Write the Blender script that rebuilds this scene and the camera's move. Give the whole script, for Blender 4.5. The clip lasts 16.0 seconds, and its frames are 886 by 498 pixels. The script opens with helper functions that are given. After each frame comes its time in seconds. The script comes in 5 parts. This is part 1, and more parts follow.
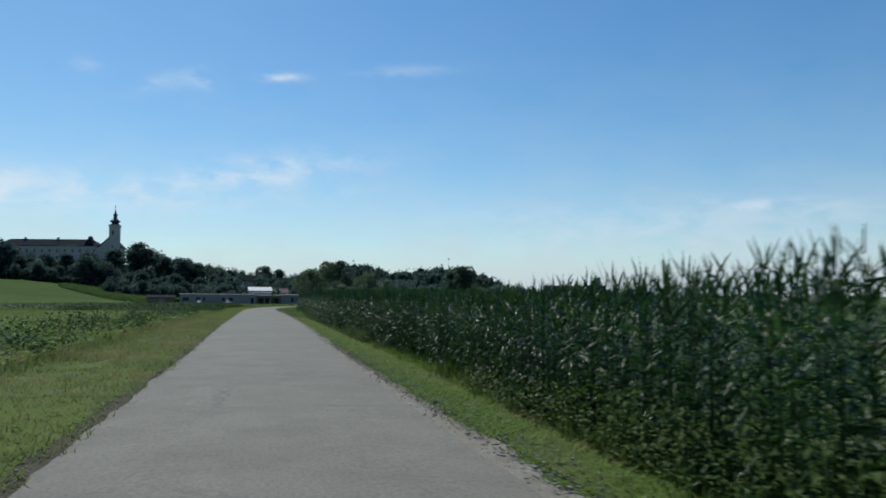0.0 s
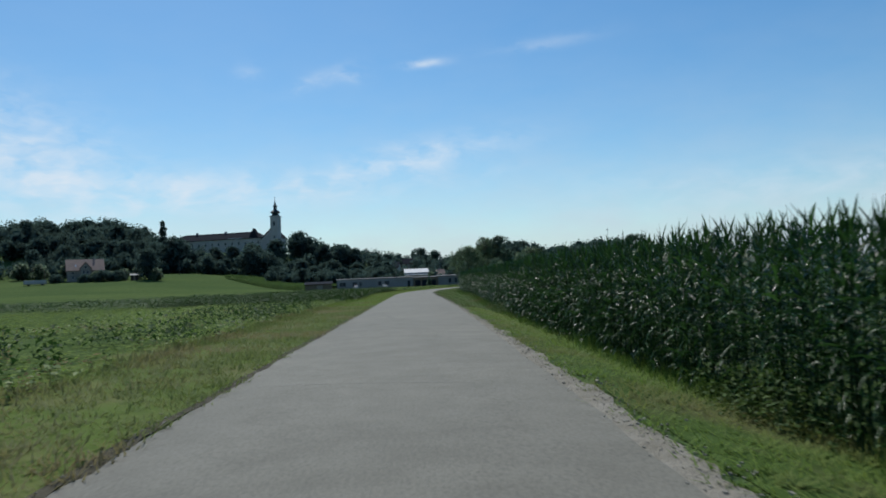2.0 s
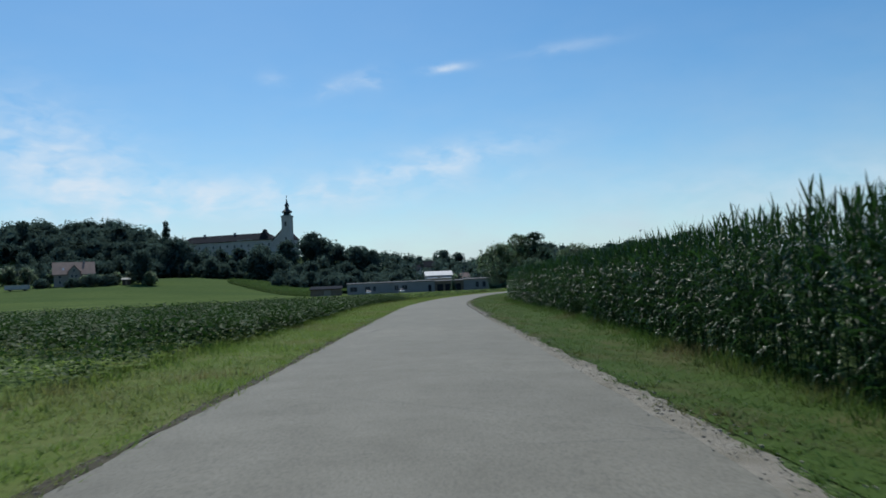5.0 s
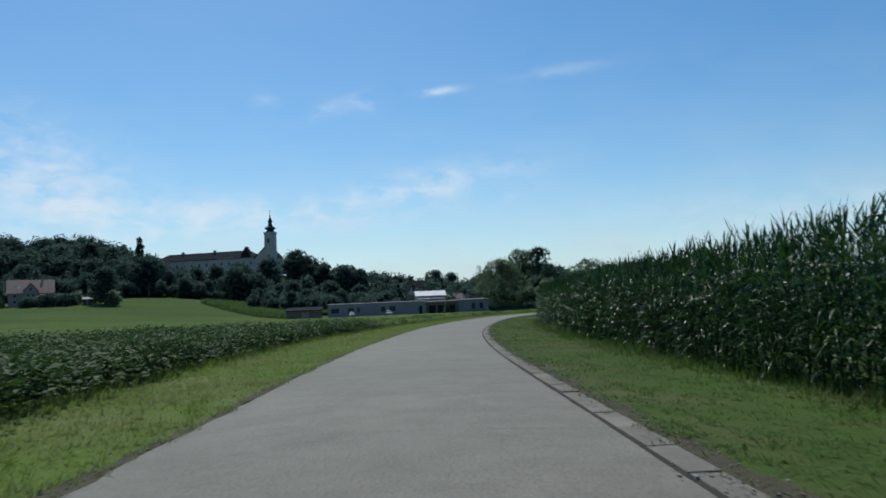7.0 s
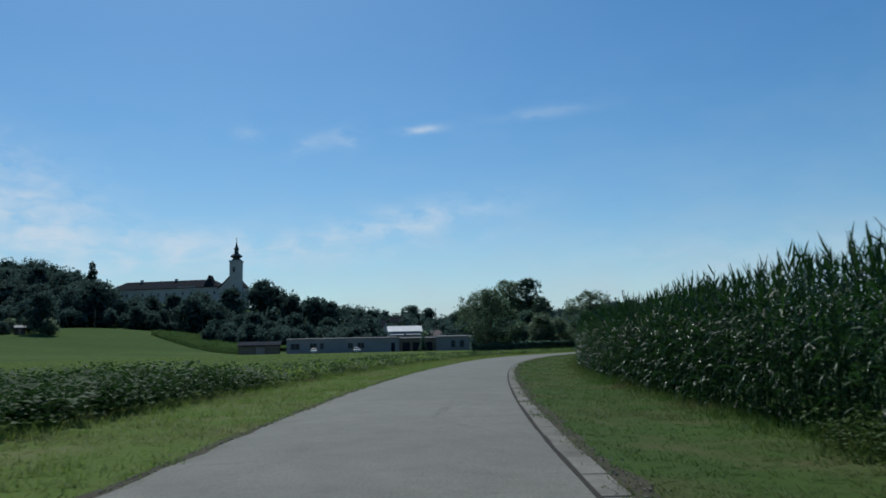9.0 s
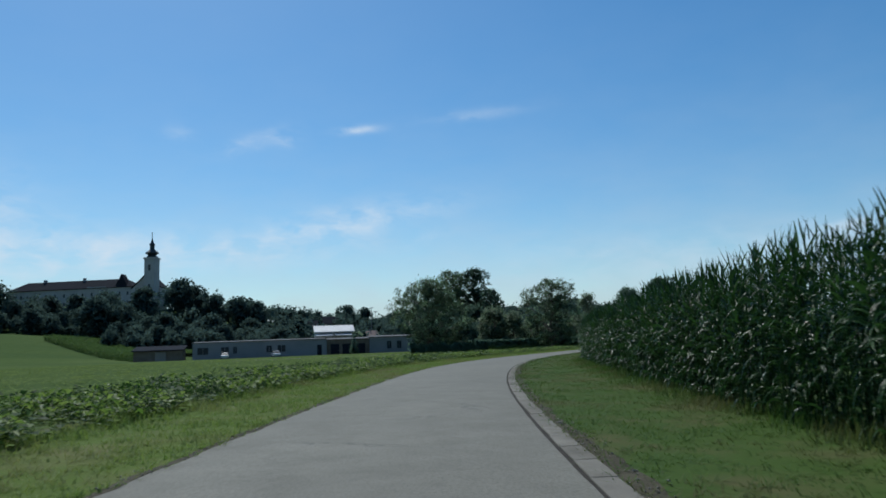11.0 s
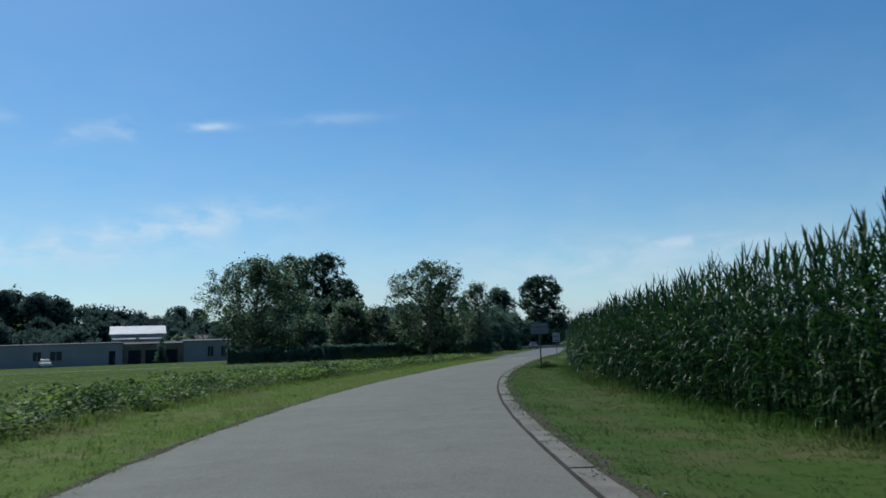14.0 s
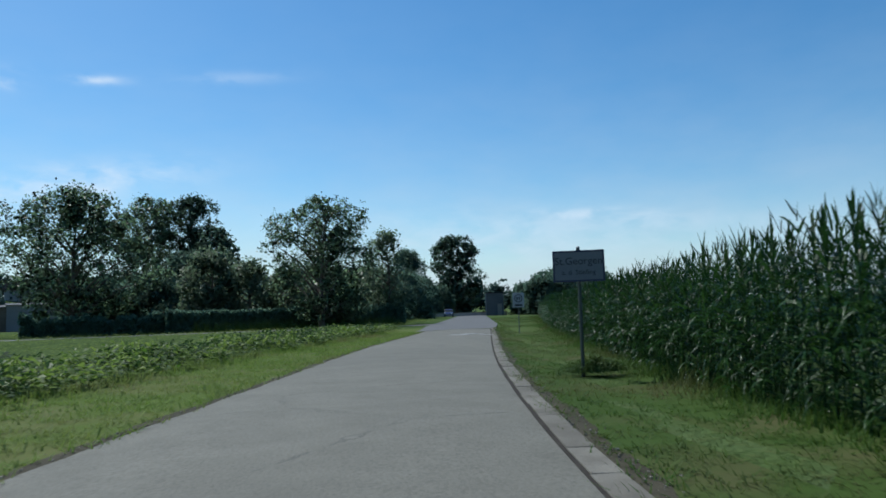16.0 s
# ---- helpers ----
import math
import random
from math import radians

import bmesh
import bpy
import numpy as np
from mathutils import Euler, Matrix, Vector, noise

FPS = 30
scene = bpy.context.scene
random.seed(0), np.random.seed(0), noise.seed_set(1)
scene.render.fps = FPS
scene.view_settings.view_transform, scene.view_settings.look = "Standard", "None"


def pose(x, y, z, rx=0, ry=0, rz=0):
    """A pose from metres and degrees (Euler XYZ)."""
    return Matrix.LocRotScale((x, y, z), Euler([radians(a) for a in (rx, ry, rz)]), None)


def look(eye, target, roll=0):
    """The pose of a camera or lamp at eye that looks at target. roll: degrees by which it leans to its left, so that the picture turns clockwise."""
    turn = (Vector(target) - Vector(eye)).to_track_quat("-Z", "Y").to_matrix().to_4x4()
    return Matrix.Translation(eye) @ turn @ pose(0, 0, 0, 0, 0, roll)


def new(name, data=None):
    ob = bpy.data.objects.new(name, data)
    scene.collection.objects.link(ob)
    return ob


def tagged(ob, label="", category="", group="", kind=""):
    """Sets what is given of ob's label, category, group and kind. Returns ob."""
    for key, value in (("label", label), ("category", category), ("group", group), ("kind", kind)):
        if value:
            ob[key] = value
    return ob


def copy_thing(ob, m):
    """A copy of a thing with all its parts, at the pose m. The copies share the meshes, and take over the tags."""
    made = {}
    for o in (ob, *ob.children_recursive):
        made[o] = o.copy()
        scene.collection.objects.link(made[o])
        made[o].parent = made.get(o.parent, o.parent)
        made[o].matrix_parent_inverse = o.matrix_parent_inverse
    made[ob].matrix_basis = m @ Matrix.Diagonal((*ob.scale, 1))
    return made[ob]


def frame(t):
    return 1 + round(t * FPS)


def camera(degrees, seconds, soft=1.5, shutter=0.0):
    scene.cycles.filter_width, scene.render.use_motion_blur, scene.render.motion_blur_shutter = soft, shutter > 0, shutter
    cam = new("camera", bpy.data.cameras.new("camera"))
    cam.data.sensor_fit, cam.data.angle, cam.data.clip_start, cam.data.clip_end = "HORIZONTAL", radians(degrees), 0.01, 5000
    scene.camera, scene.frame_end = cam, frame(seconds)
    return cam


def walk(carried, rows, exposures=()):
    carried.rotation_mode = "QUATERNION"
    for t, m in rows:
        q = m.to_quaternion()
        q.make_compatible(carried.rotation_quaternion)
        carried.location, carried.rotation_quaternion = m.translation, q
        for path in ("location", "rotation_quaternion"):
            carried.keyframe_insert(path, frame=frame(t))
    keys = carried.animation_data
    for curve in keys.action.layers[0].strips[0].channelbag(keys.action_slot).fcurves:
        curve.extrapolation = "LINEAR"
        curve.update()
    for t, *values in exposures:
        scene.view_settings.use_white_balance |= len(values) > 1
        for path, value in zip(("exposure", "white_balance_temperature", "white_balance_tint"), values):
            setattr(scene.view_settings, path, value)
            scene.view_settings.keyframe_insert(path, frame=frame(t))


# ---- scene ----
cam = camera(63.06, 16.0, 1.7, 0.1)
PATH = [
    (0, pose(0.000, -0.000, 1.279, 94.217, -0.357, -13.863)),
    (0.5, pose(0.144, 6.372, 1.250, 90.760, 0.929, -7.018)),
    (1, pose(0.282, 12.754, 1.252, 91.692, 1.237, -3.180)),
    (1.5, pose(0.376, 19.162, 1.239, 92.447, 1.832, -2.379)),
    (2, pose(0.399, 25.605, 1.250, 92.637, 2.443, -1.648)),
    (2.5, pose(0.399, 32.093, 1.236, 91.436, 2.470, 0.080)),
    (3, pose(0.408, 38.629, 1.250, 93.894, 3.251, -0.435)),
    (3.5, pose(0.434, 45.223, 1.235, 94.165, 3.325, -0.446)),
    (6, pose(0.007, 80.580, 1.251, 92.464, 1.957, 0.248)),
    (6.5, pose(0.009, 87.434, 1.251, 94.061, 2.057, -0.396)),
    (7, pose(0.016, 94.269, 1.250, 94.753, 2.352, -0.498)),
    (7.5, pose(0.035, 101.095, 1.252, 96.170, 1.845, -0.530)),
    (8, pose(0.081, 107.909, 1.250, 97.673, 1.133, -1.204)),
    (10.5, pose(2.155, 141.450, 1.248, 97.555, 2.403, -5.370)),
    (11, pose(2.774, 147.879, 1.250, 97.600, 2.167, -7.137)),
    (11.5, pose(3.436, 154.246, 1.249, 97.742, 2.040, -8.569)),
    (12, pose(4.175, 160.513, 1.247, 97.656, 1.349, -10.900)),
    (12.5, pose(5.065, 166.630, 1.251, 97.237, 1.130, -12.701)),
    (13, pose(6.190, 172.571, 1.251, 97.275, 1.438, -14.998)),
    (13.5, pose(7.571, 178.336, 1.249, 97.407, 2.339, -16.705)),
    (14, pose(9.193, 183.976, 1.250, 97.697, 2.011, -18.870)),
    (14.5, pose(10.944, 189.594, 1.257, 96.276, 2.141, -21.117)),
    (15, pose(12.906, 195.277, 1.247, 96.342, 1.685, -22.545)),
    (15.5, pose(15.105, 201.011, 1.242, 95.380, 2.104, -24.318)),
    (16, pose(17.595, 206.653, 1.228, 94.907, 1.701, -26.478)),
]
walk(cam, PATH, [(0, 0.0, 6300, 8), (7, 0.0, 6250, 8), (7.5, -0.06, 6200, 7), (8, -0.26, 6000, 5), (10.5, -0.14, 6050, 6), (11, -0.10, 6050, 6), (13.5, -0.12, 6000, 6), (14.5, -0.02, 6050, 6), (16, 0.1, 6000, 6)])

# ---- light ----
SUN_AZ, SUN_EL = -18.0, 54.0


def sun_vector():
    a, e = radians(SUN_AZ), radians(SUN_EL)
    return Vector((math.sin(a) * math.cos(e), math.cos(a) * math.cos(e), math.sin(e)))


class Nodes:
    """Short calls for building a node tree."""

    def __init__(self, tree):
        self.t = tree
        tree.nodes.clear()

    def add(self, kind, ins=(), **props):
        n = self.t.nodes.new(kind)
        for k, v in props.items():
            setattr_plain(n, k, v)
        for key, v in dict(ins).items():
            if isinstance(v, bpy.types.NodeSocket):
                self.t.links.new(v, n.inputs[key])
            else:
                n.inputs[key].default_value = v
        return n

    def math(self, op, a, b=0.0, c=0.0, clamp=False):
        n = self.add("ShaderNodeMath", {0: a, 1: b, 2: c})
        n.operation, n.use_clamp = op, clamp
        return n.outputs[0]

    def mix(self, f, a, b):
        n = self.t.nodes.new("ShaderNodeMix")
        n.data_type = "RGBA"
        for key, v in ((0, f), (6, a), (7, b)):
            if isinstance(v, bpy.types.NodeSocket):
                self.t.links.new(v, n.inputs[key])
            else:
                n.inputs[key].default_value = v
        return n.outputs[2]

    def noise(self, vec, scale, detail=4.0, rough=0.55):
        n = self.add("ShaderNodeTexNoise", {"Scale": scale, "Detail": detail, "Roughness": rough})
        if vec is not None:
            self.t.links.new(vec, n.inputs["Vector"])
        return n.outputs["Fac"]

    def ramp(self, f, lo, hi, a=0.0, b=1.0):
        n = self.add("ShaderNodeMapRange", {"Value": f, "From Min": lo, "From Max": hi, "To Min": a, "To Max": b})
        return n.outputs["Result"]


def setattr_plain(n, k, v):
    if k == "sky_type":
        n.sky_type = v
    elif k == "operation":
        n.operation = v


# ---- sky ----
world = bpy.data.worlds.new("world")
scene.world = world
world.use_nodes = True
W = Nodes(world.node_tree)
sky = W.add("ShaderNodeTexSky", sky_type="NISHITA")
sky.sun_disc = False
sky.sun_elevation, sky.sun_rotation = radians(SUN_EL), radians(SUN_AZ)
sky.altitude, sky.air_density, sky.dust_density, sky.ozone_density = 300, 1.0, 0.6, 1.6
way = W.add("ShaderNodeTexCoord").outputs["Generated"]
axes = W.add("ShaderNodeSeparateXYZ", {0: way})
az = W.math("MULTIPLY", W.math("ARCTAN2", axes.outputs[0], axes.outputs[1]), 57.2958)
el = W.math("MULTIPLY", W.math("ARCSINE", axes.outputs[2]), 57.2958)
# thin streaky cloud: azimuth, elevation, half widths, tilt, strength
CLOUDS = [
    (0.9, 17.1, 1.3, 0.25, 0.08, 0.9), (-4.8, 16.4, 1.0, 0.5, 0.1, 0.5), (-7.6, 16.0, 1.7, 0.45, 0.35, 0.5),
    (-13.0, 16.3, 0.8, 0.6, 0.0, 0.25), (-28.0, 9.8, 4.5, 2.8, -0.3, 0.95), (0.0, 9.9, 5.0, 0.9, 0.14, 1.0),
    (-6.0, 7.8, 6.0, 0.9, 0.05, 0.35), (-18.0, 7.6, 7.0, 1.1, 0.02, 1.0), (10.5, 18.0, 3.0, 0.35, 0.06, 0.28),
    (6.1, 8.4, 1.8, 0.4, 0.2, 0.2), (38.6, 7.2, 3.0, 0.3, -0.05, 0.8), (44.0, 6.2, 7.0, 0.5, -0.05, 0.25), (30.0, 5.6, 13.0, 1.7, -0.03, 0.4),
]
flat = W.add("ShaderNodeCombineXYZ", {0: W.math("MULTIPLY", az, 0.22), 1: W.math("MULTIPLY", el, 0.48)}).outputs[0]
bent = W.add("ShaderNodeVectorMath", {0: flat, 1: W.add("ShaderNodeTexNoise", {"Vector": flat, "Scale": 1.1, "Detail": 3.0}).outputs["Color"]}).outputs[0]
wisps = W.ramp(W.noise(bent, 1.7, 3.0, 0.45), 0.36, 0.66)
fine = W.ramp(W.noise(bent, 4.0, 2.0, 0.45), 0.35, 0.75)
total = None
for a0, e0, wa, we, tilt, power in CLOUDS:
    da = W.math("SUBTRACT", az, a0)
    de = W.math("SUBTRACT", W.math("SUBTRACT", el, e0), W.math("MULTIPLY", da, tilt))
    q = W.math("ADD", W.math("POWER", W.math("ABSOLUTE", W.math("DIVIDE", da, wa)), 2.0), W.math("POWER", W.math("ABSOLUTE", W.math("DIVIDE", de, we)), 2.0))
    g = W.math("MULTIPLY", W.math("EXPONENT", W.math("MULTIPLY", q, -0.6)), power * 1.3)
    total = g if total is None else W.math("ADD", total, g)
veil = W.math("MULTIPLY", W.math("EXPONENT", W.math("MULTIPLY", W.math("ABSOLUTE", el), -0.13)), W.ramp(W.noise(flat, 0.7, 5.0), 0.3, 0.7, 0.25, 0.75))
shape = W.math("MULTIPLY", W.math("MULTIPLY", total, 0.62), W.math("ADD", W.math("MULTIPLY", wisps, 0.8), W.math("MULTIPLY", fine, 0.22)))
haze = W.math("MULTIPLY", W.math("EXPONENT", W.math("MULTIPLY", W.math("ABSOLUTE", el), -0.22)), 0.55)
mist = W.math("MINIMUM", W.math("ADD", haze, W.math("MULTIPLY", veil, 0.95)), 0.85)
deep = W.add("ShaderNodeHueSaturation", {"Color": sky.outputs[0], "Saturation": 1.3, "Value": 1.05}).outputs[0]
clear = W.add("ShaderNodeMix", {0: 1.0, 6: deep, 7: (0.86, 1.03, 1.02, 1)})
clear.data_type, clear.blend_type = "RGBA", "MULTIPLY"
misty = W.mix(mist, clear.outputs[2], (5.6, 6.2, 6.95, 1))
tinted = W.mix(W.math("MINIMUM", shape, 0.9), misty, (7.3, 7.9, 8.6, 1))
back = W.add("ShaderNodeBackground", {"Color": tinted, "Strength": 0.1})
W.t.links.new(back.outputs[0], W.add("ShaderNodeOutputWorld").inputs[0])

sun = new("sun", bpy.data.lights.new("sun", "SUN"))
sun.data.energy, sun.data.angle, sun.data.color = 3.8, radians(0.6), (1.0, 0.955, 0.88)
sun.matrix_world = look(sun_vector() * 100, (0, 0, 0))

# ---- materials ----


def material(name):
    m = bpy.data.materials.new(name)
    m.use_nodes = True
    n = Nodes(m.node_tree)
    return m, n


def finish(n, color, rough, bump=None, strength=0.3, dist=0.02, metal=0.0, translucent=0.0, spec=0.5, glow_through=1.0):
    ins = {"Base Color": color, "Roughness": rough, "Metallic": metal, "Specular IOR Level": spec}
    if bump is not None:
        ins["Normal"] = n.add("ShaderNodeBump", {"Height": bump, "Strength": strength, "Distance": dist}).outputs[0]
    sh = n.add("ShaderNodeBsdfPrincipled", ins).outputs[0]
    if translucent:
        lit = n.add("ShaderNodeHueSaturation", {"Color": color, "Value": glow_through}).outputs[0]
        tr = n.add("ShaderNodeBsdfTranslucent", {"Color": lit}).outputs[0]
        sh = n.add("ShaderNodeMixShader", {0: translucent, 1: sh, 2: tr}).outputs[0]
    n.t.links.new(sh, n.add("ShaderNodeOutputMaterial").inputs[0])


def rgb(c):
    return (*c, 1.0)


def foliage(name, dark, light, rough=0.45, translucent=0.3, patch=None, patch_scale=0.25, spec=0.5, glow_through=1.0):
    """Leaves whose colour varies leaf by leaf and, where patch is given, in patches over the ground."""
    m, n = material(name)
    geo = n.add("ShaderNodeNewGeometry")
    col = n.mix(geo.outputs["Random Per Island"], rgb(dark), rgb(light))
    grain = n.noise(geo.outputs["Position"], 9.0, 3.0)
    col = n.mix(n.ramp(grain, 0.35, 0.75, 0.0, 0.35), col, rgb([c * 0.55 for c in dark]))
    if patch:
        f = n.ramp(n.noise(geo.outputs["Position"], patch_scale, 5.0), 0.47, 0.68)
        col = n.mix(f, col, rgb(patch))
    finish(n, col, rough, translucent=translucent, spec=spec, glow_through=glow_through)
    return m


def blade_leaf(name, dark, light):
    """Long glossy leaves: colour by leaf, a rippled surface that breaks the sheen into small glints."""
    m, n = material(name)
    geo = n.add("ShaderNodeNewGeometry")
    pos = geo.outputs["Position"]
    col = n.mix(geo.outputs["Random Per Island"], rgb(dark), rgb(light))
    col = n.mix(n.ramp(n.noise(pos, 0.5, 4.0), 0.42, 0.7, 0.0, 0.5), col, rgb([c * 0.6 for c in dark]))
    col = n.mix(n.ramp(n.noise(pos, 14.0, 3.0), 0.55, 0.75, 0.0, 0.4), col, rgb((0.06, 0.10, 0.03)))
    ripple = n.math("ADD", n.noise(pos, 16.0, 3.0), n.math("MULTIPLY", n.noise(pos, 70.0, 2.0), 0.25))
    finish(n, col, n.ramp(n.noise(pos, 8.0, 2.0), 0.35, 0.65, 0.20, 0.34), ripple, 0.4, 0.05, translucent=0.32, spec=0.14, glow_through=1.35)
    return m


def mottled(name, a, b, scale, rough=0.8, bump=0.3, dist=0.01, fine=40.0, metal=0.0, spec=0.4):
    """A plain surface with stains at one scale and grain at another."""
    m, n = material(name)
    pos = n.add("ShaderNodeTexCoord").outputs["Object"]
    f1, f2 = n.noise(pos, scale, 5.0), n.noise(pos, fine, 3.0)
    col = n.mix(n.ramp(f1, 0.3, 0.7), rgb(a), rgb(b))
    col = n.mix(n.ramp(f2, 0.4, 0.8, 0.0, 0.25), col, rgb([c * 0.6 for c in a]))
    finish(n, col, rough, f2, bump, dist, metal, spec=spec)
    return m


def asphalt(name, base, patchy, worn):
    m, n = material(name)
    pos = n.add("ShaderNodeTexCoord").outputs["Object"]
    wide, mid, grit = n.noise(pos, 0.18, 5.0), n.noise(pos, 1.1, 9.0, 0.75), n.noise(pos, 32.0, 4.0, 0.7)
    col = n.mix(n.ramp(wide, 0.35, 0.65), rgb(base), rgb(patchy))
    col = n.mix(n.ramp(mid, 0.42, 0.68, 0.0, 0.55), col, rgb(worn))
    col = n.mix(n.ramp(grit, 0.42, 0.66, 0.0, 0.75), col, rgb([c * 0.55 for c in base]))
    stretch = n.add("ShaderNodeMapping", {"Vector": pos, "Scale": (0.5, 0.9, 1.0)}).outputs[0]
    vor = n.add("ShaderNodeTexVoronoi", {"Vector": stretch, "Scale": 0.22})
    vor.feature = "DISTANCE_TO_EDGE"
    wob = n.math("ADD", vor.outputs["Distance"], n.math("MULTIPLY", n.math("SUBTRACT", mid, 0.5), 0.12))
    crack = n.ramp(n.math("ABSOLUTE", wob), 0.0, 0.006, 0.55, 0.0)
    col = n.mix(n.math("MULTIPLY", crack, n.ramp(wide, 0.45, 0.6)), col, rgb((0.03, 0.03, 0.03)))
    finish(n, col, n.ramp(mid, 0.3, 0.8, 0.75, 0.92), grit, 0.3, 0.004, spec=0.25)
    return m


def ground_material():
    m, n = material("meadow")
    pos = n.add("ShaderNodeNewGeometry").outputs["Position"]
    stretch = n.add("ShaderNodeMapping", {"Vector": pos, "Scale": (0.25, 1.0, 1.0)}).outputs[0]
    big, band, mid, fine = n.noise(pos, 0.012, 4.0), n.noise(stretch, 0.05, 4.0), n.noise(pos, 0.6, 6.0), n.noise(pos, 7.0, 4.0)
    col = n.mix(n.ramp(big, 0.35, 0.65), rgb((0.072, 0.108, 0.042)), rgb((0.098, 0.135, 0.052)))
    col = n.mix(n.ramp(band, 0.42, 0.62, 0.0, 0.8), col, rgb((0.06, 0.095, 0.04)))
    col = n.mix(n.ramp(mid, 0.45, 0.75, 0.0, 0.6), col, rgb((0.045, 0.075, 0.015)))
    col = n.mix(n.ramp(fine, 0.5, 0.8, 0.0, 0.5), col, rgb((0.13, 0.14, 0.05)))
    finish(n, col, 0.85, n.math("ADD", mid, fine), 0.6, 0.15, spec=0.0)
    return m


def kerb_concrete():
    """Concrete whose stones differ in tone, with dirt in patches."""
    m, n = material("kerb_concrete")
    pos = n.add("ShaderNodeNewGeometry").outputs["Position"]
    tone = n.add("ShaderNodeObjectInfo").outputs["Random"]
    stain, grain = n.noise(pos, 1.4, 6.0, 0.65), n.noise(pos, 45.0, 3.0)
    col = n.mix(tone, rgb((0.215, 0.2, 0.165)), rgb((0.155, 0.143, 0.118)))
    col = n.mix(n.ramp(stain, 0.42, 0.66, 0.0, 0.85), col, rgb((0.11, 0.1, 0.08)))
    col = n.mix(n.ramp(grain, 0.45, 0.7, 0.0, 0.5), col, rgb((0.1, 0.095, 0.085)))
    finish(n, col, 0.9, grain, 0.5, 0.006, spec=0.2)
    return m


MEADOW = ground_material()
ASPHALT = asphalt("old_asphalt", (0.160, 0.153, 0.124), (0.192, 0.183, 0.147), (0.119, 0.114, 0.094))
ASPHALT_DARK = asphalt("newer_asphalt", (0.13, 0.13, 0.13), (0.155, 0.155, 0.15), (0.11, 0.11, 0.11))
CONCRETE = kerb_concrete()
GRAVEL = mottled("gravel", (0.28, 0.26, 0.215), (0.2, 0.18, 0.145), 3.0, 0.9)
PAINT = mottled("worn_white_paint", (0.34, 0.335, 0.32), (0.24, 0.235, 0.22), 3.0, 0.8, 0.3, 0.002, 25.0)
DIRT = mottled("dark_dirt", (0.035, 0.03, 0.025), (0.055, 0.048, 0.04), 2.0, 0.95, 0.5, 0.02, 20.0, spec=0.1)
SOIL = mottled("soil", (0.055, 0.05, 0.034), (0.085, 0.076, 0.052), 1.5, 0.95, 0.8, 0.03, 22.0, spec=0.1)
SHOULDER = mottled("gravel_bed", (0.26, 0.24, 0.20), (0.17, 0.155, 0.12), 2.2, 0.95, 0.9, 0.03, 38.0, spec=0.15)
CORN = blade_leaf("corn_leaf", (0.010, 0.032, 0.009), (0.032, 0.080, 0.018))
GRASS = foliage("verge_grass", (0.11, 0.19, 0.032), (0.20, 0.28, 0.06), 0.65, 0.45, (0.19, 0.185, 0.075), 0.35, 0.1)
# verge grass again, greener and darkened: shade is put into the colour
GRASS_SHADY = foliage("corn_side_grass_shaded", (0.05, 0.11, 0.02), (0.10, 0.165, 0.035), 0.65, 0.4, (0.12, 0.115, 0.048), 0.35, 0.1)
GRASS_DRY = foliage("dry_verge_grass", (0.115, 0.16, 0.042), (0.19, 0.23, 0.075), 0.65, 0.45, (0.23, 0.19, 0.095), 0.3, 0.1)
WEED = foliage("weed_leaf", (0.045, 0.085, 0.02), (0.09, 0.145, 0.035), 0.65, 0.3, spec=0.15)
PUMPKIN = foliage("pumpkin_leaf", (0.07, 0.145, 0.02), (0.25, 0.335, 0.08), 0.55, 0.5, spec=0.25)
DRY_LEAF = foliage("withered_leaf", (0.12, 0.085, 0.04), (0.26, 0.19, 0.09), 0.8, 0.3, spec=0.1)
SOY = foliage("soy_leaf", (0.02, 0.055, 0.013), (0.048, 0.098, 0.024), 0.62, 0.3, spec=0.1)
YOUNG = foliage("low_crop_leaf", (0.125, 0.19, 0.042), (0.21, 0.275, 0.07), 0.8, 0.4, spec=0.05)
LEAF = foliage("tree_leaf", (0.08, 0.135, 0.07), (0.13, 0.195, 0.105), 0.42, 0.55, spec=0.5, glow_through=1.9)
LEAF_PALE = foliage("pale_tree_leaf", (0.085, 0.135, 0.08), (0.16, 0.22, 0.135), 0.6, 0.5, spec=0.25, glow_through=1.6)
LEAF_DARK = foliage("dark_tree_leaf", (0.060, 0.108, 0.078), (0.092, 0.150, 0.106), 0.75, 0.55, spec=0.12, glow_through=1.8)
# far leaves lifted and blued: distance haze painted into the base colour
LEAF_HAZED = foliage("hazed_tree_leaf", (0.068, 0.112, 0.098), (0.094, 0.146, 0.124), 0.95, 0.34, spec=0.0, glow_through=1.3)
BARK = mottled("bark", (0.09, 0.07, 0.05), (0.15, 0.125, 0.10), 2.0, 0.9, 0.8, 0.04, 8.0)
PLASTER_WARM = mottled("beige_plaster", (0.26, 0.23, 0.205), (0.21, 0.19, 0.17), 0.3, 0.85, 0.2, 0.01, 6.0)
PLASTER = mottled("pale_plaster", (0.42, 0.40, 0.37), (0.34, 0.33, 0.305), 0.3, 0.85, 0.2, 0.01, 6.0)
SLOPE_MAIZE = foliage("slope_maize_leaf", (0.08, 0.14, 0.035), (0.13, 0.20, 0.06), 0.7, 0.4, spec=0.1)
ROOF_GREY = mottled("grey_roof_felt", (0.13, 0.13, 0.135), (0.095, 0.095, 0.1), 0.4, 0.9, 0.4, 0.03, 4.0, spec=0.2)
PLASTER_GREY = mottled("grey_plaster", (0.26, 0.25, 0.255), (0.20, 0.195, 0.20), 0.25, 0.85, 0.2, 0.01, 6.0)
